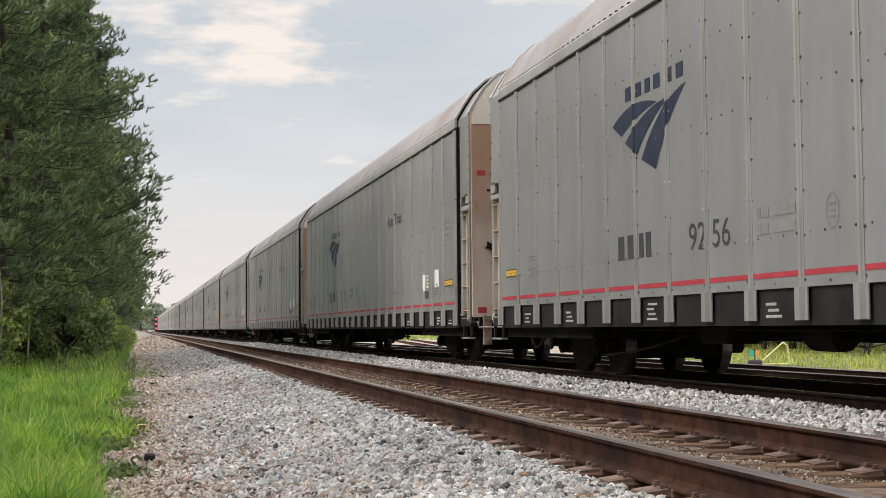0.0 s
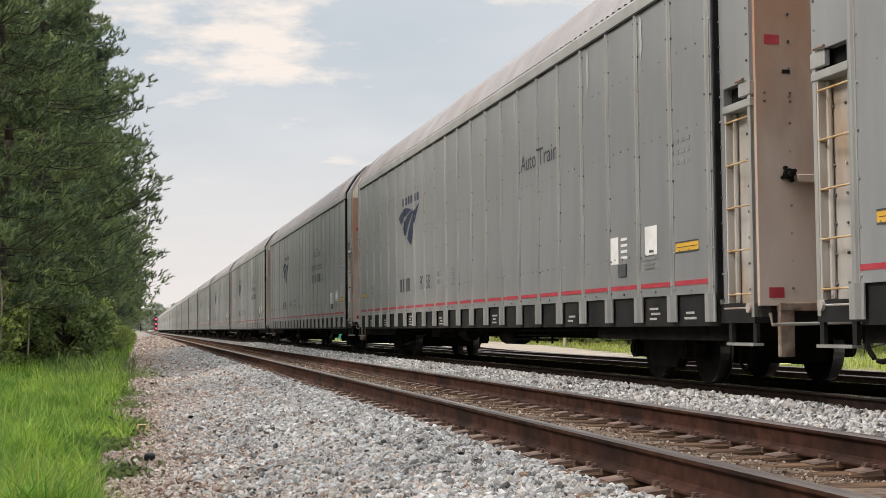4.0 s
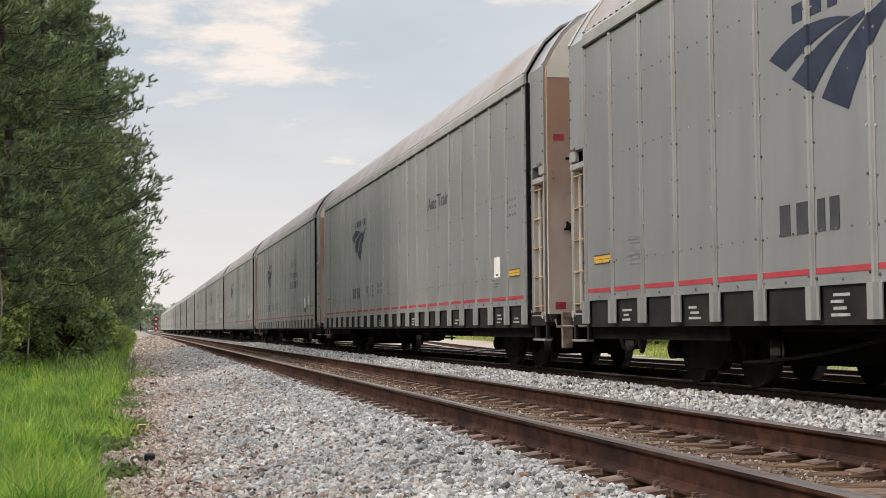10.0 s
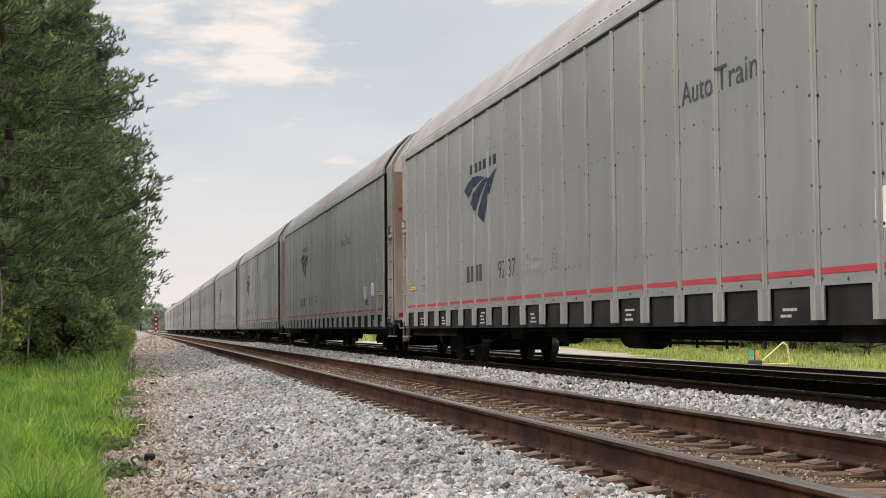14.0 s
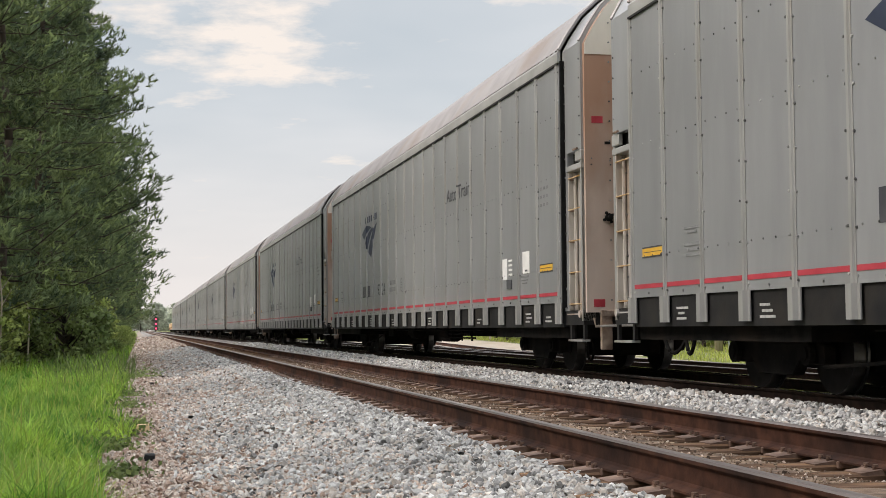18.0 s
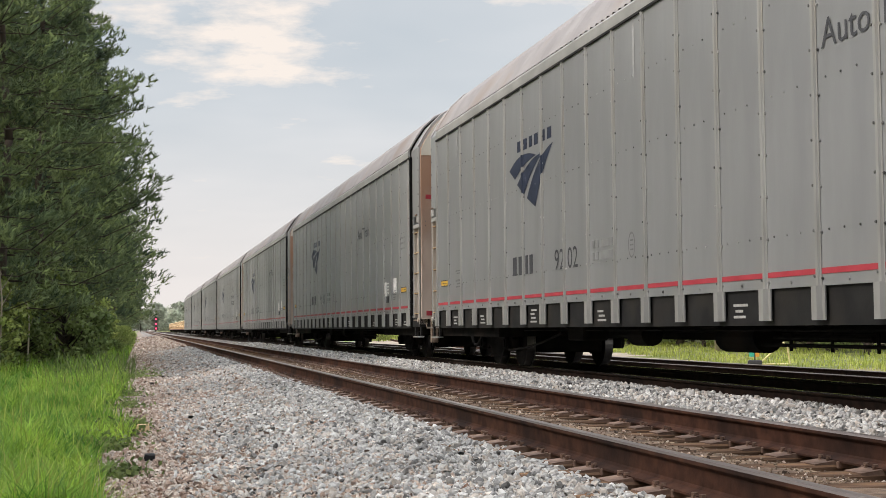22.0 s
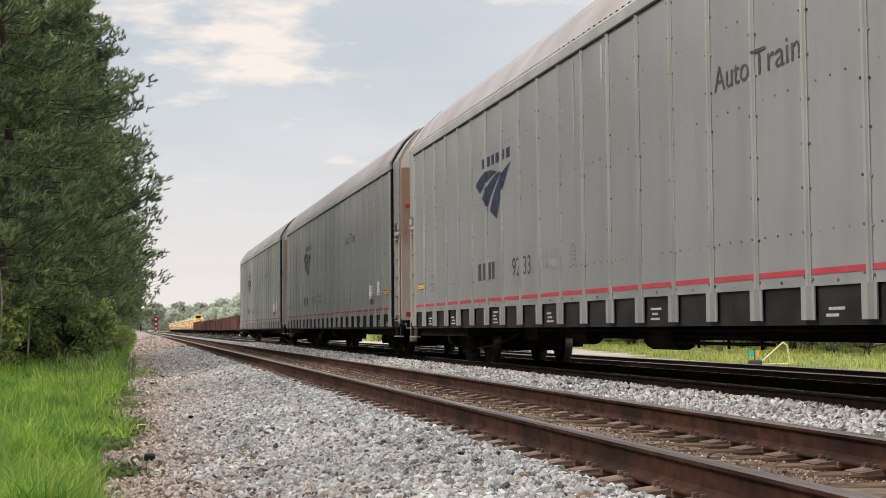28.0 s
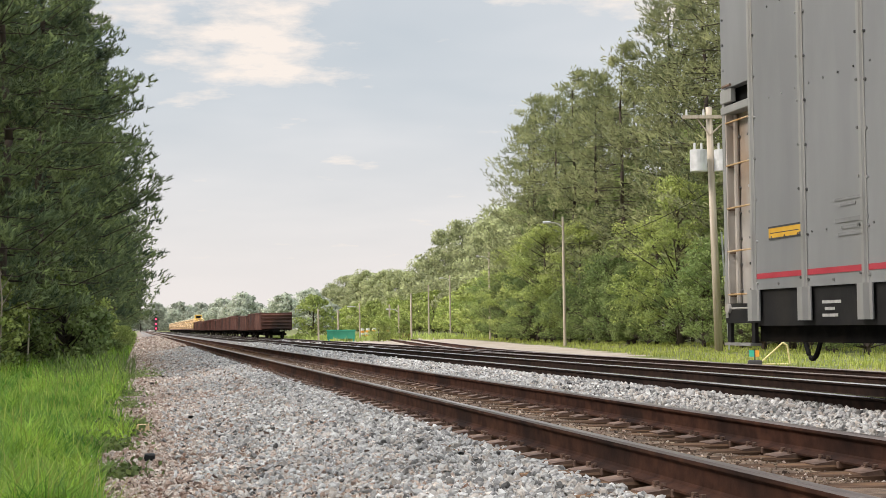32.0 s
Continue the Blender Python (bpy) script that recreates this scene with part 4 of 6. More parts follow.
        bm_rod(g, (xo + 0.06, y1 - e * 0.10, 0.90), (xo - 0.03, y1 - e * 0.10, 0.90), 0.055, 10)
        bm_rod(g, (xo + 0.03, y1 - e * 0.10, 0.90), (xo + 0.03, y0 + e * 0.10, 0.90), 0.03, 8)
        part("jack_pad", g, M["bay"], car)
        # end sill, buffer beam and coupler
        g = bmesh.new()
        bm_box(g, -HW + 0.06, HW - 0.06, ya, yb, 0.74, 0.95)
        part("end_sill", g, M["sill"], car)
        g = bmesh.new()
        bm_box(g, -0.16, 0.16, min(y1, y1 + e * 0.5), max(y1, y1 + e * 0.5), 0.62, 0.86, 0.02)
        bm_box(g, -0.22, 0.22, min(y1 + e * 0.45, y1 + e * 0.70), max(y1 + e * 0.45, y1 + e * 0.70), 0.58, 0.92, 0.04)
        c = part("coupler", g, M["under"], car)
        if e < 0:
            g = bmesh.new()
            bm_box(g, -1.30, -1.13, y1 - 0.09, y1 - 0.02, 0.38, 0.92, 0.012)
            part("hanging_plate", g, M["old_rust"], car, "dusty rust-brown hanging plate")
            g = bmesh.new()
            bm_tube(g, [(-1.42, y1 - 0.12, 0.84), (-1.40, y1 - 0.12, 0.72), (-0.3, y1 - 0.12, 0.74)], 0.018)
            part("uncoupling_rod", g, M["bay"], car)
            g = bmesh.new()
            bm_box(g, -1.30, -0.2, y1 - 0.10, y1 - 0.005, 0.86, 0.95, 0.01)
            part("buffer_beam", g, M["old_rust"], car)
        arc = curve((-0.35, y1 + e * 0.05, 0.72), (-0.36, y1 + e * 0.30, 0.05), (-0.25, y1 + e * 0.70, 0.52))
        g = bmesh.new()
        bm_tube(g, arc, 0.03)
        part("air_hose", g, M["dark"], car)
    # underframe
    for s in (-1, 1):
        g = bmesh.new()
        bm_box(g, s * (HW - 0.03) if s < 0 else HW - 0.13, s * (HW - 0.13) if s < 0 else HW - 0.03, -SIDE / 2, SIDE / 2, Z_SILL, Z_PANEL + 0.02)
        part("side_sill", g, M["sill"], car)
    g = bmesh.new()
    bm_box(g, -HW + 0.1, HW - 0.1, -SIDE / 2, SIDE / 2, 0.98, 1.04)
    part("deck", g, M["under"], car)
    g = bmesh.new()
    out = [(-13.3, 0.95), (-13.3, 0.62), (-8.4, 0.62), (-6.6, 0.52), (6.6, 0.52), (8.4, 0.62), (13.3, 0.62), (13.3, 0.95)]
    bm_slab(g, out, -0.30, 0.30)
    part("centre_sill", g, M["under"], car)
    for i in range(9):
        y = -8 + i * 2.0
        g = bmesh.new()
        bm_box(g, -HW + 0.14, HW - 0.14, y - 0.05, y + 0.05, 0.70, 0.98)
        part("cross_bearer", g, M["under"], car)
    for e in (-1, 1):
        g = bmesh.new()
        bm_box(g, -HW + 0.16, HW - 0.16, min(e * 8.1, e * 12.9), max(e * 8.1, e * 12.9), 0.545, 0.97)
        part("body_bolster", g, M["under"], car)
    # brake gear under the middle
    g = bmesh.new()
    bm_rod(g, (-0.75, -1.6, 0.58), (-0.75, -0.5, 0.58), 0.19, 14)
    part("air_reservoir", g, M["under"], car)
    g = bmesh.new()
    bm_rod(g, (-0.95, 1.6, 0.60), (-0.95, 2.2, 0.60), 0.16, 12)
    bm_rod(g, (-0.95, 2.2, 0.60), (-0.95, 3.1, 0.58), 0.03, 6)
    part("brake_cylinder", g, M["under"], car)
    for (x, z0, z1) in ((-1.15, 0.66, 0.66), (-0.6, 0.60, 0.66), (0.7, 0.64, 0.64)):
        g = bmesh.new()
        bm_rod(g, (x, -7.6, z0), (x, 7.4, z1), 0.014, 6)
        part("brake_rod", g, M["under"], car)
    g = bmesh.new()
    for k, z in enumerate((0.50, 0.58, 0.66)):
        bm_rod(g, (-1.1, -5.0 + k * 0.4, z), (-1.1, -2.2 - k * 0.3, z), 0.022, 6)
    for y in (-4.7, -3.8, -2.9):
        bm_rod(g, (-1.1, y, 0.44), (-1.1, y, 0.98), 0.02, 6)
    part("pipe_rack", g, M["under"], car)
    g = bmesh.new()
    bm_box(g, -1.2, -0.8, 3.9, 4.7, 0.5, 0.9, 0.02)
    part("valve_box", g, M["under"], car)
    g = bmesh.new()
    bm_tube(g, [(-0.9, -11.9 + 0.17 * math.cos(a * math.pi / 6), 0.36 + 0.17 * math.sin(a * math.pi / 6)) for a in range(13)], 0.022)
    bm_rod(g, (-0.9, -11.9, 0.52), (-0.9, -11.9, 0.72), 0.02, 6)
    part("looped_hose", g, M["under"], car)
    g = bmesh.new()
    bm_tube(g, curve((-1.2, 5.0, 0.62), (-1.2, 6.6, 0.36), (-1.2, 8.3, 0.30)), 0.02)
    part("brake_lever", g, M["under"], car)
    b = build_bogie()
    b.parent = car
    b.location = (0, -9.7, 0)
    b2 = copy_thing(b, pose(0, 9.7, 0))
    b2.parent = car
    # plain marks that all cars carry
    for y in (FAR_END - 0.36, -FAR_END + 1.14):
        decal("yellow_label", bars_mesh("yellow_label", [(0, 0.70, 0.0, 0.11)], M["yellow"]), car, y, 1.585, 0.001, "yellow label with dark bars")
        decal("label_bar", bars_mesh("label_bar", [(0, 0.70, -0.012, 0.006), (0, 0.70, 0.104, 0.122), (0.04, 0.66, 0.050, 0.058)], M["ink"]), car, y, 1.585, 0.003)
    decal("weight_table", bars_mesh("weight_table", [(0, 0.08, 0.17, 0.28), (0.12, 0.26, 0.17, 0.28), (0.38, 0.86, 0.17, 0.28), (0, 0.08, 0, 0.11), (0.12, 0.26, 0, 0.11), (0.38, 0.86, 0, 0.11)], M["faint"]),
          car, FAR_END - 10.5, 1.64, 0.002, "faded weight table")
    decal("stencil", bars_mesh("stencil", [(0, 0.55, 0.1, 0.125), (0.1, 0.38, 0.05, 0.075), (0, 0.6, -0.1, -0.06), (0.12, 0.45, -0.16, -0.13), (0.05, 0.5, -0.22, -0.19)], M["faint"]), car, FAR_END - 1.75, 1.74, 0.002, "faded stencil lines")
    decal("stencil", bars_mesh("stencil", [(0, 0.5, 0.02, 0.05), (0.05, 0.45, -0.04, -0.02), (0.1, 0.4, -0.09, -0.07)], M["faint"]), car, -FAR_END + 2.3, 1.52, 0.002, "faded stencil lines")
    tagged(decal("stencil", bars_mesh("stencil", [(a * 0.17, a * 0.17 + 0.09, 0.13 * b, 0.13 * b + 0.045) for a in range(4) for b in range(3)], M["faint"]), car, -FAR_END + 1.25, 2.62, 0.002, "faded stencil lines"), kind="stuff")
    # white stencils on the sill between the posts
    for (p, rows) in ((1, 3), (3, 3), (6, 4), (9, 3), (20, 3), (21, 2), (17, 2), (13, 3)):
        rects = [(0.30 + 0.05 * (r % 2), 0.66 - 0.06 * ((r + p) % 3), 0.05 + 0.062 * r, 0.078 + 0.062 * r) for r in range(rows)]
        ob = decal("sill_stencil", bars_mesh("sill_stencil", rects, M["pale_stencil"]), car, POST_Y[POSTS - 1 - p] + 0.02, Z_SILL + 0.03, 0.0, "pale stencil bars on the sill")
        ob.location.x = -HW + 0.03 - 0.003
    return car


CARS = []
NUMBERS = ["9256", "9275", "9246", "9258", "9249", "9272", "9262", "9215", "9279", "9237", "9229", "9276", "9224", "9223", "9202", "9211", "9232", "9241", "9233", "9247", "9264"]
LONG_AD = {4, 5, 8, 17}


def oval_mesh():
    bm = bmesh.new()
    n = 24
    a = [bm.verts.new((-0.002, -0.13 * math.cos(2 * math.pi * i / n), 0.17 + 0.17 * math.sin(2 * math.pi * i / n))) for i in range(n)]
    b = [bm.verts.new((-0.002, -0.105 * math.cos(2 * math.pi * i / n), 0.17 + 0.145 * math.sin(2 * math.pi * i / n))) for i in range(n)]
    for i in range(n):
        j = (i + 1) % n
        bm.faces.new((a[i], a[j], b[j], b[i]))
    for z in (0.10, 0.16, 0.22):
        bm_box(bm, -0.002, 0, -0.06, 0.06, z, z + 0.02)
    return mesh_of("oval_stencil", bm, M["faint"])


def patch_mesh(name, w, h, ragged, seed):
    """A thin ragged island of peeled paint or a washed streak on a panel: y runs back from its middle, z up."""
    r = random.Random(seed)
    n = 22
    ring = []
    for i in range(n):
        a = 2 * math.pi * i / n
        k = 1 + ragged * r.uniform(-1, 0.6)
        ring.append((w / 2 * math.copysign(abs(math.cos(a)) ** 0.8, math.cos(a)) * k, h / 2 * math.sin(a) * (1 + 0.3 * ragged * r.uniform(-1, 1))))
    bm = bmesh.new()
    bm_slab(bm, ring, -0.002, 0.0)
    return mesh_of(name, bm, M["bare"])


def make_wear():
    """Peeled patches on one car, and pale streaks run down from the eaves of several."""
    for i, (d, z, w, h) in enumerate(((21.05, 3.62, 0.16, 0.62), (21.15, 3.16, 0.20, 0.48), (21.32, 3.42, 0.08, 0.40), (22.25, 3.50, 0.16, 0.50), (22.30, 3.78, 0.10, 0.22), (22.12, 3.02, 0.07, 0.22), (23.30, 3.18, 0.18, 0.30), (23.48, 3.05, 0.14, 0.30), (23.62, 2.90, 0.10, 0.14))):
        decal("peeled_patch", patch_mesh("peeled_patch", w, h, 0.55, i), CARS[11], FAR_END - d, z, 0.002, "ragged pale patch of peeled paint")
    r = random.Random(5)
    shapes = [patch_mesh("washed_streak", w, h, 0.3, 40 + i) for i, (w, h) in enumerate(((0.07, 0.9), (0.11, 0.55), (0.05, 1.3), (0.09, 0.75)))]
    drop = (0.45, 0.275, 0.65, 0.375)
    for k in range(1, len(CARS)):
        for _ in range(r.choice((1, 2, 2, 3)) + (2 if k in (9, 10, 11, 12, 16, 18) else 0)):
            q = r.randrange(4)
            p = r.choice(POST_Y[2:-2]) + r.choice((-1, 1)) * r.uniform(0.12, 0.42)
            decal("washed_streak", shapes[q], CARS[k], p, Z_EAVE - 0.05 - drop[q] - r.uniform(0, 0.1), 0.002, "pale washed streak below the eave")


def car_place(k, t):
    """Centre of car k along the track at t seconds."""
    q = k + FIRST - SPEED * t - 0.5 * GAIN * t * t
    return CAR * q - 1.349 - SIDE / 2 - (0.37 if k == 0 else 0.0)


def make_train():
    base = build_car()
    blades_ = [blade_mesh(((0.0, 0.74), (0.75, 1.06), (1.67, 0.83)), ((0.36, 0.56), (0.95, 0.80), (1.67, 0.83))),
               blade_mesh(((0.49, 0.46), (1.15, 0.82), (1.97, 0.83)), ((0.93, 0.26), (1.35, 0.62), (1.97, 0.80))),
               blade_mesh(((1.09, 0.18), (1.70, 0.82), (2.61, 0.92)), ((1.59, 0.0), (1.90, 0.50), (2.61, 0.92)))]
    word = [(0.0, 0.27), (0.34, 0.66), (0.73, 0.96), (1.03, 1.30), (1.44, 1.70), (1.78, 2.06)]
    owner = [(0.0, 0.30), (0.36, 0.68), (0.80, 1.00), (1.04, 1.28)]
    word_bar = {round(b - a, 2): bars_mesh("letter_bar", [((b - a) * 0.10, (b - a) * 0.88, 0, 0.18)], M["navy"]) for a, b in word}
    owner_bar = {round(b - a, 2): bars_mesh("letter_bar", [((b - a) * 0.10, (b - a) * 0.86, 0, 0.31)], M["ink"]) for a, b in owner}
    ad_a = drape(text_mesh("Auto", 0.40, M["ink"], 0.90), FAR_END - 17.35)
    ad_b = drape(text_mesh("Train", 0.40, M["ink"], 1.06), FAR_END - 18.37)
    ad_2 = drape(text_mesh("For Reservations", 0.40, M["ink"], 2.98), FAR_END - 16.7)
    ad_3 = drape(text_mesh("Call", 0.42, M["ink"], 0.62), FAR_END - 16.7)
    bar_thin, bar_wide = bars_mesh("phone_bar", [(0, 0.05, 0, 0.29)], M["ink"]), bars_mesh("phone_bar", [(0.02, 0.135, 0, 0.29)], M["soft_ink"])
    phone = [(0.74, bar_thin)] + [(a, bar_wide) for a in (1.02, 1.22, 1.42, 1.70, 1.92, 2.12, 2.26, 2.50, 2.70, 2.92)]
    oval = oval_mesh()
    notice = bars_mesh("notice", [(0, 0.44, 0, 0.36)], M["white"])
    notice2 = bars_mesh("notice", [(0, 0.42, 0, 0.36)], M["white"])
    line = bars_mesh("notice_line", [(0, 0.24, 0, 0.035)], M["white"])
    dash = bars_mesh("notice_line", [(0, 0.15, 0, 0.03)], M["soft_ink"])
    holder = bars_mesh("card_holder", [(0, 0.30, 0, 0.16)], M["soft_ink"], 0.02)
    blades_ = [drape(me, FAR_END - 6.03) for me in blades_]
    for k in range(len(NUMBERS)):
        car = base if k == 0 else copy_thing(base, pose(X2, 0, TOP2))
        CARS.append(car)
    for k, car in enumerate(CARS):
        car.matrix_basis = pose(X2, car_place(k, 0.0), TOP2)
        tagged(car, group="train")
        y = FAR_END
        for me in blades_:
            decal("emblem_blade", me, car, y - 6.03, 2.65, 0.001, "dark blue curved blade of an emblem")
        for a, b in word:
            decal("letter_bar", word_bar[round(b - a, 2)], car, y - 6.52 - a, 3.65, 0.001)
        for a, b in owner:
            decal("letter_bar", owner_bar[round(b - a, 2)], car, y - 6.16 - a, 1.585, 0.001)
        n = NUMBERS[k]
        decal("car_number", drape(text_mesh(n[:2] + " " + n[2:], 0.45, M["ink"], 1.16), y - 8.65), car, y - 8.65, 1.585, 0.005, "dark condensed car number")
        decal("advert", ad_a, car, y - 17.35, 3.29, 0.005, "dark lettering reading Auto")
        decal("advert", ad_b, car, y - 18.37, 3.29, 0.005, "dark lettering reading Train")
        if k in LONG_AD:
            decal("advert", ad_2, car, y - 16.7, 2.82, 0.005, "dark lettering reading For Reservations")
            decal("advert", ad_3, car, y - 16.7, 2.38, 0.005, "dark lettering reading Call")
            for a, me in phone:
                decal("phone_bar", me, car, y - 16.7 - a, 2.38, 0.001)
        decal("oval_stencil", oval, car, y - 12.1, 1.60, 0.002)
        if k == 11:
            continue
        if k != 7:
            decal("notice", notice, car, -y + 3.62, 1.54, 0.001, "white paper notice")
            for z in (0.04, 0.12, 0.20, 0.28):
                decal("notice_line", line, car, -y + 3.08, 1.56 + z, 0.001)
            decal("card_holder", holder, car, -y + 3.16, 1.37, 0.001, "small dark card holder on the panel")
        decal("notice", notice2, car, -y + 2.17, 1.60, 0.001, "white paper notice")
        decal("notice_line", dash, car, -y + 2.02, 1.63, 0.005)


make_train()
make_wear()


# ---------------------------------------------------------------- trees
def outward(v, k, hub, up):
    """Turns each triangle or quad of k corners so that it faces away from its hub, and gives soft normals that do the same."""
    n = len(v) // k
    p = v.reshape(n, k, 3)
    face = np.cross(p[:, 1] - p[:, 0], p[:, 2] - p[:, 0])
    out = p.mean(1) - hub
    out /= np.linalg.norm(out, axis=1, keepdims=True) + 1e-9
    flip = (face * out).sum(1) < 0
    p[flip] = p[flip][:, ::-1]
    face /= np.linalg.norm(face, axis=1, keepdims=True) + 1e-9
    face[flip] *= -1
    soft = out * 0.75 + face * 0.45 + np.array([0, 0, up])
    soft /= np.linalg.norm(soft, axis=1, keepdims=True) + 1e-9
    return p.reshape(-1, 3), np.repeat(soft, k, 0)


def brush_arrays(bases, dirs, hubs, count, shoot, length, width):
    """Bottlebrush shoots: a dense lumpy heart, and long needles set all along it that lean towards its tip."""
    n = len(bases)
    u0 = np.cross(dirs, rng.normal(0, 1, (n, 3)))
    u0 /= np.linalg.norm(u0, axis=1, keepdims=True) + 1e-9
    w0 = np.cross(dirs, u0)
    size = shoot * rng.uniform(0.85, 1.2, (n, 1))
    rows, soft_rows = [bases], [-dirs]
    for at, fat in ((0.25, 0.11), (0.85, 0.09)):
        for k in range(5):
            a = 2 * np.pi * k / 5 + at
            ring = u0 * np.cos(a) + w0 * np.sin(a)
            rows.append(bases + dirs * size * at + ring * size * fat * rng.uniform(0.75, 1.2, (n, 1)))
            soft_rows.append(ring + dirs * (at - 0.3))
    rows.append(bases + dirs * size * 1.25)
    soft_rows.append(dirs)
    v1 = np.stack(rows, 1)
    away = bases - hubs
    away /= np.linalg.norm(away, axis=1, keepdims=True) + 1e-9
    s1 = np.stack(soft_rows, 1) * 0.6 + away[:, None, :] * 0.5 + np.array([0, 0, 0.35])
    s1 /= np.linalg.norm(s1, axis=2, keepdims=True) + 1e-9
    tri = []
    for k in range(5):
        q = (k + 1) % 5
        tri += [(0, 1 + q, 1 + k), (1 + k, 1 + q, 6 + q), (1 + k, 6 + q, 6 + k), (6 + k, 6 + q, 11)]
    f1 = (np.array(tri)[None] + (np.arange(n) * 12)[:, None, None]).reshape(-1, 3)
    d = np.repeat(dirs, count, 0)
    ring = np.cross(d, rng.normal(0, 1, (n * count, 3)))
    ring /= np.linalg.norm(ring, axis=1, keepdims=True) + 1e-9
    u = rng.uniform(0.1, 1.2, (n * count, 1))
    c = np.repeat(bases, count, 0) + d * shoot * u + ring * shoot * 0.05
    way = d * (0.5 + 0.5 * u) + ring * rng.uniform(0.5, 0.9, (n * count, 1)) + np.array([0, 0, 0.12])
    way /= np.linalg.norm(way, axis=1, keepdims=True) + 1e-9
    side = np.cross(way, rng.normal(0, 1, (n * count, 3)))
    side /= np.linalg.norm(side, axis=1, keepdims=True) + 1e-9
    ln = length * rng.uniform(0.75, 1.15, (n * count, 1))
    v = np.stack([c - side * width / 2, c + side * width / 2, c + way * ln], 1).reshape(-1, 3)
    v, face = outward(v, 3, np.repeat(hubs, count, 0), 0.35)
    soft = np.repeat(ring * 0.55 + d * 0.3 + np.repeat(away, count, 0) * 0.5 + np.array([0, 0, 0.3]), 3, 0) + 0.35 * face
    soft /= np.linalg.norm(soft, axis=1, keepdims=True) + 1e-9
    m = n * 12
    return np.concatenate([v1.reshape(-1, 3), v]), np.concatenate([f1, np.arange(len(v)).reshape(-1, 3) + m]), np.concatenate([s1.reshape(-1, 3), soft])


def leaf_arrays(centres, size, hubs=None):
    """Leaf quads at random turns."""
    n = len(centres)
    u = rng.normal(0, 1, (n, 3))
    u /= np.linalg.norm(u, axis=1, keepdims=True)
    w = np.cross(u, rng.normal(0, 1, (n, 3)))
    w /= np.linalg.norm(w, axis=1, keepdims=True)
    s = size * rng.uniform(0.6, 1.3, (n, 1))
    v = np.stack([centres - u * s, centres + w * s * 0.55, centres + u * s, centres - w * s * 0.55], 1).reshape(-1, 3)
    v, soft = outward(v, 4, np.zeros((n, 3)) if hubs is None else hubs, 0.2)
    return v, np.arange(len(v)).reshape(-1, 4), soft


def trunk_part(height, radius, tree, limbs):
    bm = bmesh.new()
    bend = [Vector((0, 0, -0.2))]
    for i in range(1, 7):
        bend.append(Vector((random.uniform(-0.12, 0.12), random.uniform(-0.12, 0.12), height * i / 6)))
    for i in range(6):
        bm_rod(bm, bend[i], bend[i + 1], radius * (1 - i / 7.0), 8, radius * (1 - (i + 1) / 7.0))
    for a, b, r in limbs:
        bm_rod(bm, a, b, r, 5, r * 0.35)
    return part("trunk", bm, M["bark"], tree, smooth=True)


def build_pine(height, low, reach, seed, limbs_n=84, puffs=5, shoots=12, needles=25, coarse=1.0, extra=(), foliage="pine"):
    """A pine: limbs that end in puffs of upturned bottlebrush shoots with long needles."""
    global rng
    rng = np.random.default_rng(seed)
    random.seed(seed)
    tree = thing("pine_tree", "dark green long-needled pine beside the gravel path", "tree", group="pines beside the path")
    limbs, bases, dirs, hubs = [], [], [], []
    plan = []
    for i in range(limbs_n):
        f = (i + random.random()) / limbs_n
        z = low + (height - low) * f
        r = reach * (1 - f ** 3.0) * (random.uniform(0.25, 0.7) if i % 4 == 0 else random.uniform(0.6, 1.1)) + 0.4
        plan.append((z, r, random.uniform(0, 2 * math.pi), random.uniform(-0.05, 0.3), f))
    plan += list(extra)
    for z, r, a, rise, f in plan:
        start = Vector((0, 0, z))
        way = Vector((math.cos(a), math.sin(a), 0))
        side = Vector((-way.y, way.x, 0))
        mid = start + way * r * 0.6 + Vector((0, 0, -0.05 * r))
        end = start + way * r + Vector((0, 0, rise * r))
        limbs.append((start, mid, 0.036 * (1 - f * 0.6)))
        limbs.append((mid, end, 0.016))
        for k in range(puffs):
            g = 1.0 - 0.75 * (k / puffs) + random.uniform(-0.05, 0.05)
            p = start.lerp(mid, g / 0.6) if g < 0.6 else mid.lerp(end, (g - 0.6) / 0.4)
            reach_side = random.uniform(-1, 1) * 0.5 * (1.15 - g) * r
            p = p + side * reach_side + Vector((0, 0, random.uniform(-0.1, 0.2)))
            out = (way * 0.55 + side * reach_side * 0.3 / max(r, 0.5))
            for q in range(shoots):
                d = (Vector((random.gauss(0, 0.55), random.gauss(0, 0.55), random.gauss(0.62, 0.32))) + out).normalized()
                bases.append(p + d * 0.05 + Vector((random.gauss(0, 0.17), random.gauss(0, 0.17), random.gauss(0, 0.08))) * coarse)
                dirs.append(d)
                hubs.append(p - Vector((0, 0, 0.2)) - way * 0.1)
    trunk_part(height * 0.93, 0.13 + height * 0.005, tree, limbs)
    b, d, h = (np.array([q[:] for q in w]) for w in (bases, dirs, hubs))
    v, f, soft = brush_arrays(b, d, h, needles, 0.185 * coarse ** 0.6, 0.125 * coarse ** 0.5, 0.0115 * coarse ** 1.4)
    ob = new("crown", soup("crown", v, f, M[foliage], soft))
    ob.parent = tree
    tagged(ob, kind="stuff")
    return tree


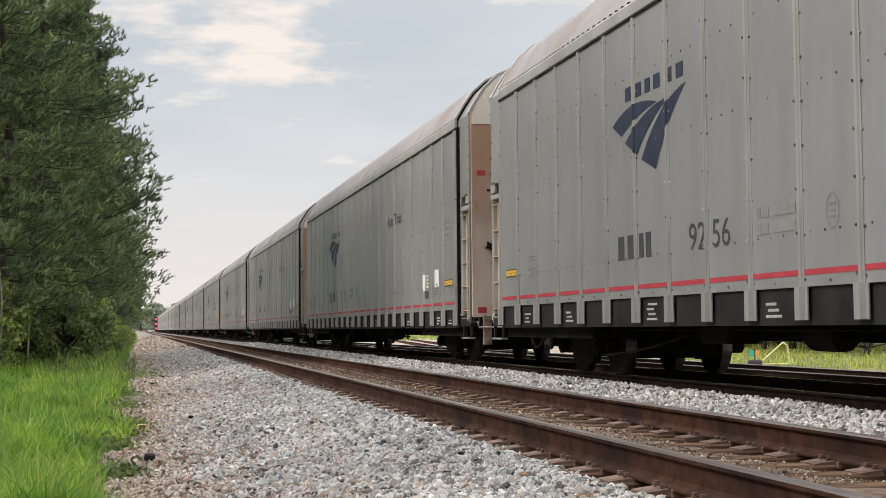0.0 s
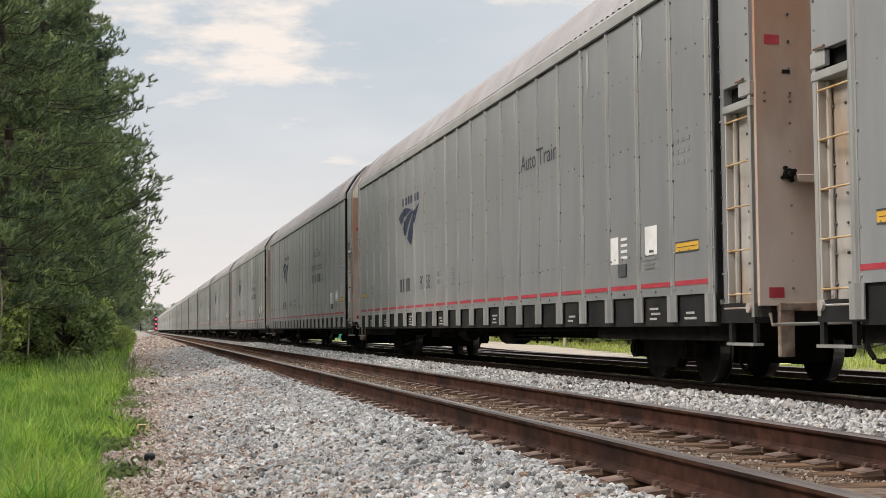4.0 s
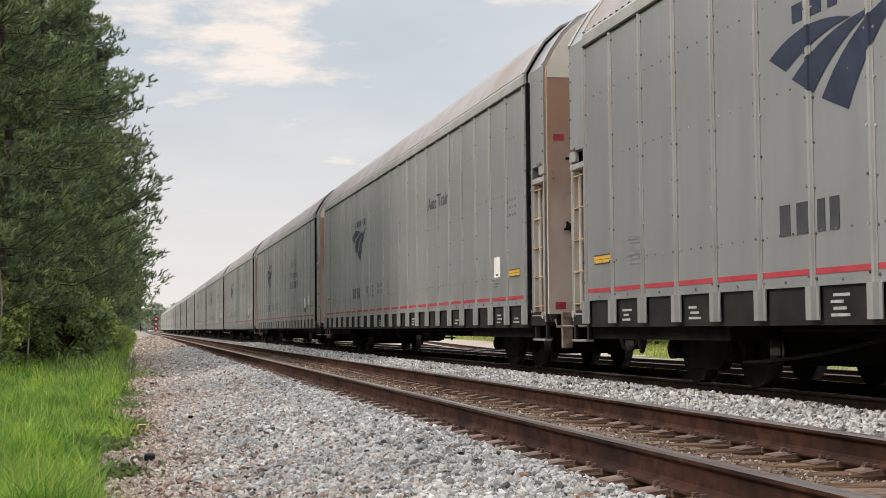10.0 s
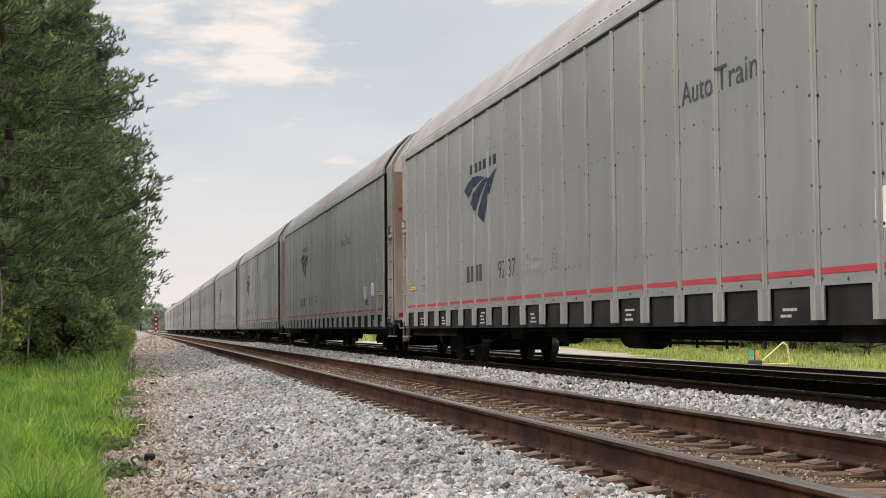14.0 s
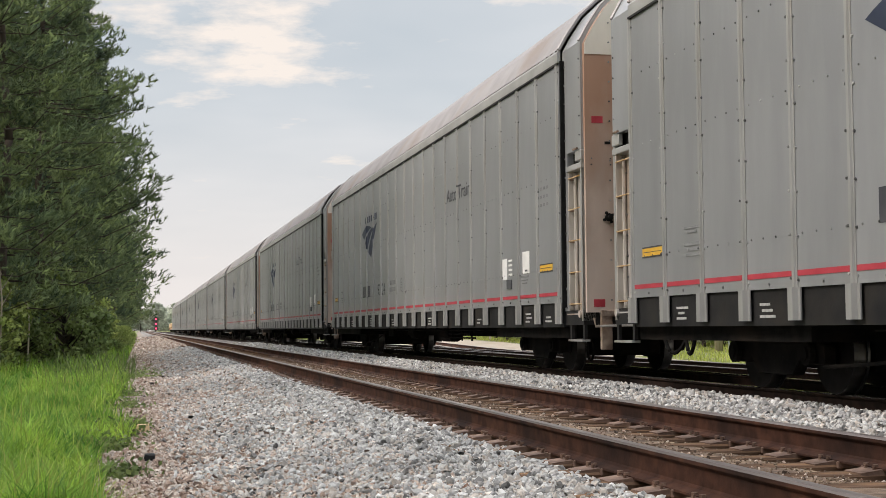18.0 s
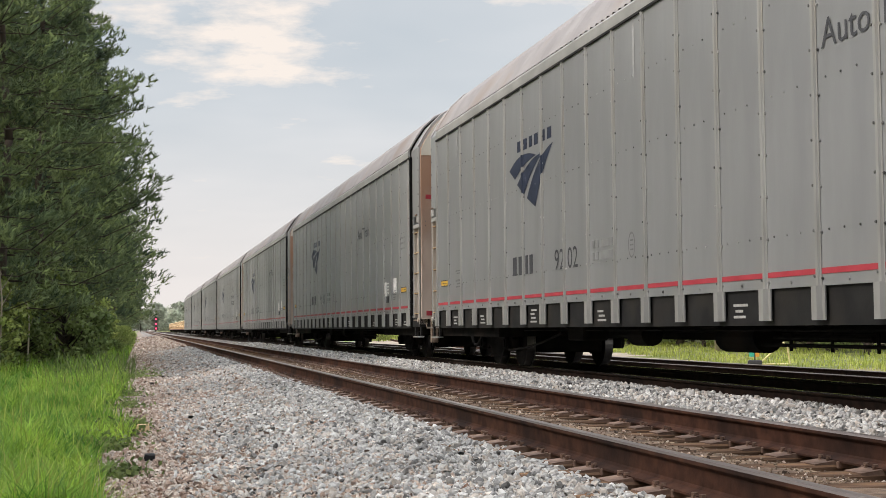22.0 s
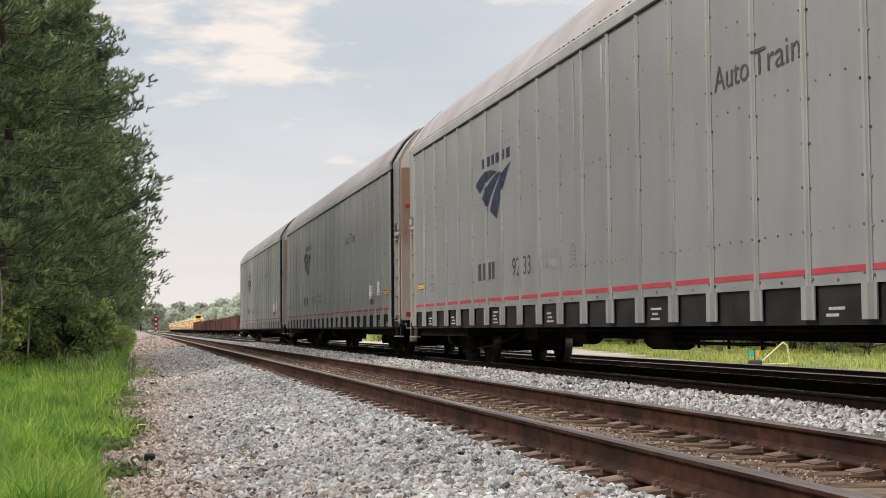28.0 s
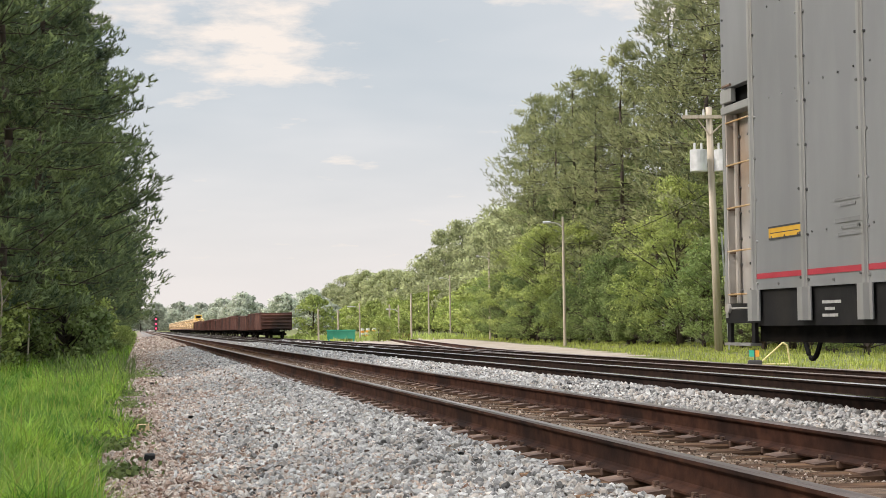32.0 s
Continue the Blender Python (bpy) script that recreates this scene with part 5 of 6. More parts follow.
def build_broadleaf(height, reach, seed, material, leaves=6500, size=0.17, low=0.08, kind="broadleaf_tree", label=""):
    global rng
    rng = np.random.default_rng(seed)
    random.seed(seed)
    tree = thing(kind, label or "leafy green broadleaf tree in the wood", "tree", group="wood beyond the yard")
    limbs, cl = [], []
    n = 72
    for i in range(n):
        f = random.random() ** 0.8
        z = height * (low + (0.97 - low) * f)
        r = reach * (math.sin(math.pi * min(0.98, 0.22 + 0.76 * f)) ** 0.7) * random.uniform(0.45, 1.08)
        a = random.uniform(0, 2 * math.pi)
        end = Vector((math.cos(a) * r, math.sin(a) * r, z))
        limbs.append((Vector((0, 0, max(0.3, z - r * 0.6))), end, 0.03))
        cl.append((end, random.uniform(0.13, 0.26) * reach))
    pts, hub = [], []
    per = leaves // n
    for c, r in cl:
        g = rng.normal(0, 1, (per, 3))
        g /= np.linalg.norm(g, axis=1, keepdims=True)
        g *= (rng.uniform(0.25, 1.0, (per, 1)) ** 0.45) * r * np.array([1.15, 1.15, 0.75])
        pts.append(g + np.array(c[:]))
        hub.append(np.repeat(np.array([[c.x * 0.92, c.y * 0.92, c.z - r * 0.3]]), per, 0))
    v, f, soft = leaf_arrays(np.concatenate(pts), size, np.concatenate(hub))
    trunk_part(height * 0.85, 0.10 + height * 0.009, tree, limbs)
    ob = new("crown", soup("crown", v, f, material, soft))
    ob.parent = tree
    tagged(ob, kind="stuff")
    return tree


def scatter(tree_list, places):
    """First use of each tree takes the tree itself, the rest are copies."""
    used = set()
    for (i, x, y, rz, s) in places:
        t = tree_list[i]
        m = pose(x, y, ground_z(x) - 0.03, 0, 0, rz) @ Matrix.Scale(s, 4)
        if i in used:
            c = copy_thing(t, pose(0, 0, 0))
            c.matrix_basis = m
        else:
            t.matrix_basis = m
            used.add(i)


def make_left_wood():
    pines = [build_pine(15, 1.7, 3.3, 11), build_pine(17, 2.0, 3.7, 12), build_pine(13, 1.4, 3.1, 13),
             build_pine(16, 1.8, 3.3, 14, extra=((5.3, 3.75, 0.05, 0.20, 0.3), (5.6, 3.3, -0.1, 0.3, 0.3), (5.0, 3.5, 0.12, 0.24, 0.3), (4.9, 3.2, 0.0, 0.12, 0.3))),
             build_pine(15, 1.4, 3.5, 15, 52, 5, 8, 13, 1.6), build_pine(16, 1.6, 3.7, 16, 52, 5, 8, 13, 1.6)]
    random.seed(21)
    places = [(0, -4.4, 35.8, 20, 1.0), (2, -3.6, 39.5, 130, 1.05), (4, -5.6, 42.0, 80, 1.0), (5, -5.4, 47.5, 10, 1.0), (4, -5.2, 54.0, 210, 1.0), (3, -3.05, 46.0, 0, 1.0), (1, -3.7, 51.0, 200, 1.0), (2, -3.3, 56.5, 300, 1.1), (0, -3.2, 62.0, 75, 1.05), (1, -3.2, 69.0, 10, 1.0),
              (4, -7.6, 38.0, 40, 1.1), (5, -7.4, 43.5, 250, 1.15), (4, -7.2, 50.0, 100, 1.25), (5, -6.8, 58.0, 330, 1.1), (4, -6.8, 66.0, 160, 1.15), (2, -6.4, 33.5, 60, 0.9)]
    # the row goes on unseen beside and behind the camera, added for shade
    for k in range(11):
        places.append((4 + k % 2, -8.5 - random.uniform(0, 1.5), -34 + k * 6.0, random.uniform(0, 360), random.uniform(0.95, 1.15)))
    for k in range(14):
        places.append((4 + k % 2, -11.5 - random.uniform(0, 2), -37 + k * 5.0, random.uniform(0, 360), random.uniform(1.0, 1.2)))
    y, i = 76.0, 0
    while y < 260:
        places.append((4 + i % 2, -2.7 - random.uniform(0, 0.5), y, random.uniform(0, 360), random.uniform(0.9, 1.1)))
        i += 1
        if i % 2:
            places.append((4 + (i // 2) % 2, -6.8 - random.uniform(0, 1.5), y + random.uniform(-2, 2), random.uniform(0, 360), random.uniform(1.0, 1.2)))
        y += 6.0 + (y - 76) * 0.03 + random.uniform(0, 1.5)
    scatter(pines, places)
    shrubs = [build_broadleaf(2.4, 1.3, 31, M["leaf"], 3600, 0.075, 0.05, "shrub", "low green shrub at the foot of the pines"),
              build_broadleaf(3.2, 1.5, 32, M["leaf_light"], 3600, 0.08, 0.05, "shrub", "low green shrub at the foot of the pines")]
    places = []
    y, i = 33.0, 0
    while y < 160:
        places.append((i % 2, -2.6 - random.uniform(0, 1.0) - max(0, 42 - y) * 0.13, y, random.uniform(0, 360), random.uniform(0.55, 1.0)))
        i += 1
        y += 2.6 + y * 0.02
    for k in range(16):
        places.append((k % 2, -2.0 - 0.55 * (k % 4) - max(0, 40 - 33 - k * 1.7) * 0.25, 33.5 + k * 1.9, k * 47.0, 0.55 + 0.12 * (k % 5)))
    for k in range(16):
        places.append((k % 2, -0.75 - 0.5 * random.random(), 58 + k * 5.5, k * 61.0, 0.30 + 0.2 * random.random()))
    scatter(shrubs, places)
    # thin dead stems among the pines
    for x, y, h in ((-3.3, 35.5, 3.2), (-2.4, 42.0, 2.6), (-2.9, 38.8, 2.2), (-3.9, 35.0, 2.0)):
        s = thing("sapling", "thin pale bare sapling at the edge of the pines", "sapling", (x, y, ground_z(x)))
        g = bmesh.new()
        bm_rod(g, (0, 0, -0.05), (0.05, 0, h * 0.6), 0.032, 6, 0.02)
        bm_rod(g, (0.05, 0, h * 0.6), (-0.06, 0.05, h), 0.02, 5, 0.008)
        part("stem", g, M["pole"], s)
        for k in range(3):
            g = bmesh.new()
            bm_rod(g, (0.04, 0, h * (0.55 + 0.12 * k)), (0.04 + random.uniform(-0.3, 0.3), 0.1, h * (0.68 + 0.12 * k)), 0.010, 4, 0.004)
            part("twig", g, M["pole"], s)


WOOD_EDGE = ((40, 26.0), (92, 26.5), (130, 35.0), (180, 43.0), (260, 48.0), (400, 52.0))


def make_right_wood():
    near = "leafy green broadleaf tree in the sunlit wood"
    trees = [build_broadleaf(14.5, 3.9, 41, M["leaf"], 30000, 0.060, label=near), build_broadleaf(12.5, 4.2, 42, M["leaf"], 30000, 0.060, label=near),
             build_broadleaf(16, 3.8, 43, M["leaf"], 30000, 0.060, label=near), build_broadleaf(7.5, 2.8, 44, M["leaf_light"], 17000, 0.052, label="sunlit yellow-green young tree in front of the wood"),
             build_broadleaf(5.0, 2.5, 45, M["leaf"], 14000, 0.050, label="dense young tree at the edge of the wood"),
             build_broadleaf(14, 4.8, 46, M["leaf_hazed"], 6500, 0.19), build_broadleaf(12, 5.0, 47, M["leaf_hazed"], 6500, 0.19), build_broadleaf(6.0, 3.0, 48, M["leaf_light"], 3200, 0.16)]
    random.seed(51)
    places = []
    y, i = 46.0, 0
    while y < 420:
        edge = float(np.interp(y, [p[0] for p in WOOD_EDGE], [p[1] for p in WOOD_EDGE]))
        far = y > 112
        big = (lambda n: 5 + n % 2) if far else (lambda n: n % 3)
        tall = 0.62 if y < 106 else 0.98 if y < 170 else 1.06 if y < 230 else 0.85 if y < 300 else 0.95
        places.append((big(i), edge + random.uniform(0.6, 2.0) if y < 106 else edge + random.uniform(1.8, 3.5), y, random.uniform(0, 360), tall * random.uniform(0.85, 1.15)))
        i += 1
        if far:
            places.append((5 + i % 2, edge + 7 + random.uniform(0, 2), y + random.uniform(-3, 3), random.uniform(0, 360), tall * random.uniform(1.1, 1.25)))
        i += 1
        places.append((7 if far else 4 if random.random() < 0.55 else 3, edge - 2.2 + random.uniform(0, 1.2), y + random.uniform(-2, 2), random.uniform(0, 360), random.uniform(0.8, 1.1)))
        y += 4.6 + max(0, y - 90) * 0.03
    # the leafy skirt of the wood
    y = 41.5
    while y < 118:
        edge = float(np.interp(y, [p[0] for p in WOOD_EDGE], [p[1] for p in WOOD_EDGE]))
        places.append((4, edge - 1.7 - max(0, 46 - y) * 0.25 + random.uniform(-0.5, 0.5), y, random.uniform(0, 360), random.uniform(0.55, 0.85)))
        y += 3.3
    # a bush beside the parked wagons
    places.append((7, 18.2, 150.0, 40, 0.8))
    places.append((7, 24.0, 140.0, 140, 0.24))
    for x, y, k in ((18.9, 112.0, 0.30), (19.8, 115.0, 0.36), (21.9, 117.0, 0.28), (17.2, 118.0, 0.2)):
        places.append((7, x, y, x * 40, k))
    scatter(trees, places)
    pines = [build_pine(19, 4.0, 4.2, 17, 96, 6, 8, 12, 1.30, foliage="olive"), build_pine(17, 3.5, 4.0, 18, 96, 6, 8, 12, 1.30, foliage="olive")]
    for p in pines:
        tagged(p, "tall olive-green pine standing in the wood", group="pines in the wood")
    random.seed(52)
    stand = []
    for k in range(12):
        y = 47 + k * 4.7
        stand.append((k % 2, 26.6 + random.uniform(0, 1.4), y + random.uniform(-0.8, 0.8), random.uniform(0, 360), (1.06, 1.12)[k % 2] * (1.0 if y < 72 else 0.84)))
        stand.append(((k + 1) % 2, 31.0 + random.uniform(0, 1.5), y + 2.2, random.uniform(0, 360), (1.08, 1.18)[(k + 1) % 2] * (1.02 if y < 72 else 0.84)))
    scatter(pines, stand)
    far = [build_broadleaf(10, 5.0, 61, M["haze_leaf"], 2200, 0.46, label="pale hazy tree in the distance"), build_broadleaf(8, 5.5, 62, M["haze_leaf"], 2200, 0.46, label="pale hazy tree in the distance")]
    random.seed(63)
    places = []
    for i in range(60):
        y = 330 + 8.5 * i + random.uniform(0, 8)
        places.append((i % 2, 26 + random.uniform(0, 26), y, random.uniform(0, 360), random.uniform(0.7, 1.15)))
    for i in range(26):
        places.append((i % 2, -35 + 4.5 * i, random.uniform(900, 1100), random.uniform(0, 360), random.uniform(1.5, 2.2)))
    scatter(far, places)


make_left_wood()
make_right_wood()


# ---------------------------------------------------------------- yard: poles, bin, wagons, switch stand
def make_transformer_pole():
    p = thing("utility_pole", "weathered wooden utility pole with crossarm and transformers", "utility pole", (21.5, 50.2, ground_z(21.5)), rz=-12)
    g = bmesh.new()
    bm_rod(g, (0.10, 0, 0), (-0.12, 0, 9.4), 0.16, 12, 0.12)
    part("pole", g, M["pole"], p, smooth=True)
    g = bmesh.new()
    bm_box(g, -1.15, 1.15, -0.2, -0.09, 8.95, 9.07)
    part("crossarm", g, M["pole"], p)
    for s in (-1, 1):
        g = bmesh.new()
        bm_rod(g, (-0.12, -0.14, 8.3), (s * 0.62, -0.14, 8.98), 0.025, 6)
        part("brace", g, M["pole"], p)
    for x in (-1.0, -0.35, 0.45, 1.0):
        g = bmesh.new()
        bm_rod(g, (x, -0.14, 9.07), (x, -0.14, 9.3), 0.05, 8, 0.03)
        part("insulator", g, M["steel"], p)
    for x in (-0.62, 0.30):
        g = bmesh.new()
        bm_rod(g, (x, -0.42, 6.88), (x, -0.42, 7.70), 0.33, 20)
        t = part("transformer", g, M["steel"], p, "pale grey transformer can", smooth=False)
        for dx in (-0.13, 0.13):
            g = bmesh.new()
            bm_rod(g, (x + dx, -0.34, 7.70), (x + dx, -0.34, 7.98), 0.045, 8)
            part("bushing", g, M["steel"], t)
    g = bmesh.new()
    bm_rod(g, (0.52, 0.1, 0), (0.3, 0.1, 4.6), 0.035, 6)
    part("conduit", g, M["steel"], p)


make_transformer_pole()


def make_lamp_pole(x, y, h, arm):
    p = thing("street_lamp" if arm else "utility_pole", "slim weathered pole with a lamp arm" if arm else "slim bare weathered pole", "street lamp" if arm else "pole", (x, y, ground_z(x)), group="yard poles")
    g = bmesh.new()
    bm_rod(g, (0, 0, 0), (-0.03, 0, h), 0.085, 8, 0.065)
    part("pole", g, M["pole"], p)
    if arm:
        g = bmesh.new()
        bm_tube(g, [(0, 0, h - 0.6), (-0.35, -0.05, h - 0.36), (-0.8, -0.1, h - 0.3)], 0.025)
        part("arm", g, M["steel"], p)
        g = bmesh.new()
        bm_box(g, -1.15, -0.75, -0.24, -0.02, h - 0.38, h - 0.26, 0.03)
        part("lamp_head", g, M["steel"], p)


def along_sight(u, depth):
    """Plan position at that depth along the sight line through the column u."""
    right = Vector((math.cos(YAW), -math.sin(YAW), 0))
    ahead = Vector((math.sin(YAW), math.cos(YAW), 0))
    return ahead * depth + right * ((u - 784) / F_PX * depth)


for u, depth, rise, arm in ((998, 74, 195, True), (866, 104, 133, True), (796, 146, 93, True), (758, 140, 76, False), (727, 116, 61, False), (705, 122, 40, True),
                            (689, 120, 42, False), (636, 128, 45, True), (598, 125, 33, False), (563, 122, 35, False)):
    q = along_sight(u, depth)
    make_lamp_pole(q.x, q.y, rise * depth / F_PX + 0.84 - ground_z(q.x), arm)


def make_bin():
    q = along_sight(603, 118)
    b = thing("metal_bin", "bright green long metal bin in the weeds", "bin", (q.x, q.y, ground_z(q.x)), rz=-12)
    g = bmesh.new()
    bm_slab(g, [(-0.45, 0.25), (0.45, 0.25), (0.6, 0.95), (-0.6, 0.95)], -1.15, 1.15)
    part("tub", g, M["green"], b)
    g = bmesh.new()
    bm_box(g, -1.2, 1.2, -0.66, -0.58, 0.90, 1.0)
    bm_box(g, -1.2, 1.2, 0.58, 0.66, 0.90, 1.0)
    part("rim", g, M["green"], b)
    for s in (-1, 1):
        g = bmesh.new()
        bm_box(g, s * 1.05 - 0.06, s * 1.05 + 0.06, -0.4, 0.4, 0, 0.25)
        part("leg", g, M["green"], b)


make_bin()


def build_gondola():
    w = thing("gondola_wagon", "rusty brown open gondola wagon on the siding", "rail wagon", group="parked gondolas")
    for s in (-1, 1):
        g = bmesh.new()
        bm_box(g, s * 1.45 - 0.04, s * 1.45 + 0.04, -7.9, 7.9, 1.05, 2.95)
        side = part("side_wall", g, M["gondola"], w)
        for i in range(15):
            g = bmesh.new()
            y = -7.7 + i * 1.1
            bm_box(g, s * 1.49 - 0.05, s * 1.49 + 0.05, y - 0.06, y + 0.06, 0.98, 2.9)
            part("stake", g, M["gondola"], side)
        g = bmesh.new()
        bm_box(g, s * 1.46 - 0.09, s * 1.46 + 0.09, -7.95, 7.95, 2.9, 3.02, 0.02)
        part("top_rail", g, M["gondola"], w)
    for e in (-1, 1):
        g = bmesh.new()
        bm_box(g, -1.45, 1.45, e * 7.85 - 0.04, e * 7.85 + 0.04, 1.05, 2.98)
        end = part("end_wall", g, M["gondola"], w)
        for k in range(5):
            g = bmesh.new()
            z = 1.15 + k * 0.38
            bm_box(g, -1.5, 1.5, e * 7.95 - 0.07, e * 7.95 + 0.07, z, z + 0.13, 0.02)
            part("end_rib", g, M["gondola"], end)
    g = bmesh.new()
    bm_box(g, -1.4, 1.4, -7.9, 7.9, 1.0, 1.08)
    bm_box(g, -0.3, 0.3, -8.3, 8.3, 0.7, 1.0)
    part("floor", g, M["under"], w)
    for e in (-1, 1):
        for yy in (e * 6.0 - 0.85, e * 6.0 + 0.85):
            g = bmesh.new()
            for s in (-1, 1):
                bm_rod(g, (s * 0.68, yy, 0.42), (s * 0.82, yy, 0.42), 0.42, 18)
            bm_rod(g, (-0.7, yy, 0.42), (0.7, yy, 0.42), 0.08, 8)
            part("wheelset", g, M["wheel"], w)
        g = bmesh.new()
        for s in (-1, 1):
            bm_box(g, s * 1.0 - 0.07, s * 1.0 + 0.07, e * 6.0 - 1.1, e * 6.0 + 1.1, 0.35, 0.62, 0.03)
        bm_box(g, -1.0, 1.0, e * 6 - 0.15, e * 6 + 0.15, 0.5, 0.75)
        part("bogie_frame", g, M["under"], w)
    return w


def build_flat():
    w = thing("flat_wagon", "flat wagon loaded with pale timber and yellow machinery", "rail wagon", group="loaded flat wagons")
    g = bmesh.new()
    bm_box(g, -1.45, 1.45, -8.5, 8.5, 0.95, 1.2)
    part("deck", g, M["gondola"], w)
    random.seed(71)
    for k in range(9):
        g = bmesh.new()
        y = -7.6 + k * 1.9
        top = 1.0 + 1.3 * random.random()
        for i in range(16):
            c = Vector((random.uniform(-1.15, 1.15), y + random.uniform(-0.5, 0.5), 1.35 + random.uniform(0, top)))
            d = Vector((random.gauss(0, 0.35), 1.0, random.gauss(0, 0.3))).normalized() * random.uniform(0.6, 1.2)
            bm_rod(g, c - d, c + d, random.uniform(0.09, 0.16), 6)
        tagged(part("timber_stack", g, M["lumber"], w, "pale stacked timber"), kind="stuff")
    for e in (-1, 1):
        g = bmesh.new()
        for yy in (e * 6.2 - 0.85, e * 6.2 + 0.85):
            for s in (-1, 1):
                bm_rod(g, (s * 0.68, yy, 0.42), (s * 0.82, yy, 0.42), 0.42, 14)
        bm_box(g, -1.0, 1.0, e * 6.2 - 1.1, e * 6.2 + 1.1, 0.4, 0.9)
        part("bogie", g, M["under"], w)
    return w


def make_parked():
    g0 = build_gondola()
    y = 145.0
    for k in range(10):
        w = g0 if k == 0 else copy_thing(g0, pose(0, 0, 0))
        w.matrix_basis = pose(X3, y, TOP3) @ Matrix.Diagonal((1, 1, (0.84, 0.80, 0.86)[k % 3], 1))
        y += 17.4
    f0 = build_flat()
    for k in range(14):
        w = f0 if k == 0 else copy_thing(f0, pose(0, 0, 0))
        w.matrix_basis = pose(X3, y + 4, TOP3)
        y += 18.6
    c = thing("loader_machine", "yellow rail machine standing on a flat wagon", "machine", (X3, 322, TOP3 + 1.2))
    g = bmesh.new()
    bm_box(g, -1.2, 1.2, -2, 2, 0.2, 2.0, 0.1)
    part("chassis", g, M["machine"], c)
    g = bmesh.new()
    bm_box(g, -0.8, 0.8, -1.0, 0.8, 2.0, 3.1, 0.1)
    part("cab", g, M["machine"], c)
    g = bmesh.new()
    bm_box(g, -0.6, 0.6, -1.02, 0.5, 2.35, 2.85)
    part("cab_window", g, M["dark"], c)
    g = bmesh.new()
    bm_rod(g, (0, 1.0, 2.1), (0.3, 3.6, 2.7), 0.2, 8)
    part("boom", g, M["machine"], c)
    s = thing("rail_signal", "black trackside signal with three red lamps", "signal", (5.4, 470, 0.0))
    g = bmesh.new()
    bm_rod(g, (0, 0, 0), (0, 0, 6.5), 0.1, 8)
    part("mast", g, M["signal"], s)
    g = bmesh.new()
    bm_box(g, -0.5, 0.5, -0.1, 0.1, 0.9, 5.2, 0.05)
    part("head", g, M["signal"], s)
    for z in (1.4, 2.9, 4.4):
        g = bmesh.new()
        bm_rod(g, (0, -0.10, z), (0, -0.22, z), 0.27, 12)
        part("lamp", g, M["red_lamp"], s, "glowing red lamp")


make_parked()


def make_switch_stand():
    s = thing("switch_stand", "low black switch stand with green and orange targets", "switch stand", (15.9, 34.6, ground_z(15.9)), rz=-20)
    s.matrix_basis = s.matrix_basis @ Matrix.Scale(0.9, 4)
    g = bmesh.new()
    bm_box(g, -0.2, 0.2, -0.17, 0.17, 0, 0.2, 0.03)
    part("base", g, M["signal"], s)
    g = bmesh.new()
    bm_rod(g, (0, 0, 0.2), (0, 0, 0.52), 0.02, 8)
    part("spindle", g, M["signal"], s)
    g = bmesh.new()
    bm_box(g, -0.16, 0.0, -0.012, 0.012, 0.30, 0.49)
    part("target", g, M["target_green"], s, "green target plate")
    g = bmesh.new()
    bm_box(g, 0.0, 0.13, -0.012, 0.012, 0.30, 0.49)
    part("target", g, M["orange"], s, "orange target plate")
    f = thing("derail_frame", "yellow tubular triangular frame beside the siding", "frame", (16.75, 35.2, ground_z(16.75)), rz=-20)
    f.matrix_basis = f.matrix_basis @ Matrix.Scale(1.12, 4)
    for a, b in (((-0.38, 0, 0.03), (0.2, 0, 0.55)), ((0.2, 0, 0.55), (0.30, 0, 0.48)), ((0.30, 0, 0.48), (0.36, 0, 0.03)), ((-0.38, 0, 0.03), (0.36, 0, 0.03))):
        g = bmesh.new()
        bm_rod(g, a, b, 0.020, 8)
        part("tube", g, M["faded_yellow"], f)


make_switch_stand()


def make_yard_bits():
    """Barrels and a plastic crate at the far end of the sandy road, and the wire between the poles."""
    for u, depth in ((640, 150), (650, 152), (661, 149), (672, 153), (684, 156)):
        q = along_sight(u, depth)
        b = thing("traffic_barrel", "orange traffic barrel with white bands by the yard road", "barrel", (q.x, q.y, ground_z(q.x)), group="barrels in the yard")
        for k in range(4):
            g = bmesh.new()
            bm_rod(g, (0, 0, 0.04 + k * 0.24), (0, 0, 0.28 + k * 0.24), 0.28 - 0.02 * k, 10)
            part("band", g, M["orange"] if k % 2 == 0 else M["white"], b)
        g = bmesh.new()
        bm_rod(g, (0, 0, 0), (0, 0, 0.05), 0.36, 10)
        part("foot", g, M["dark"], b)
    q = along_sight(719, 120)
    b = thing("yellow_crate", "small yellow crate in the weeds by the road", "crate", (q.x, q.y, ground_z(q.x)))
    g = bmesh.new()
    bm_box(g, -0.3, 0.3, -0.25, 0.25, 0.0, 0.5, 0.03)
    part("tub", g, M["machine"], b)
    g = bmesh.new()
    bm_box(g, -0.33, 0.33, -0.28, 0.28, 0.44, 0.53, 0.02)
    part("rim", g, M["machine"], b)
    ends = [Vector((21.4, 50.2, 6.0))]
    for u, depth, z in ((998, 74, 5.2), (866, 104, 4.6), (796, 146, 4.4)):
        q = along_sight(u, depth)
        ends.append(Vector((q.x, q.y, z)))
    w = thing("overhead_wire", "thin dark sagging overhead wire between yard poles", "wire", (0, 0, 0))
    for p, q in zip(ends, ends[1:]):
        g = bmesh.new()
        pts = [p.lerp(q, i / 8) - Vector((0, 0, 0.5 * 4 * (i / 8) * (1 - i / 8))) for i in range(9)]
        bm_tube(g, pts, 0.012, 5)
        part("span", g, M["dark"], w)


make_yard_bits()


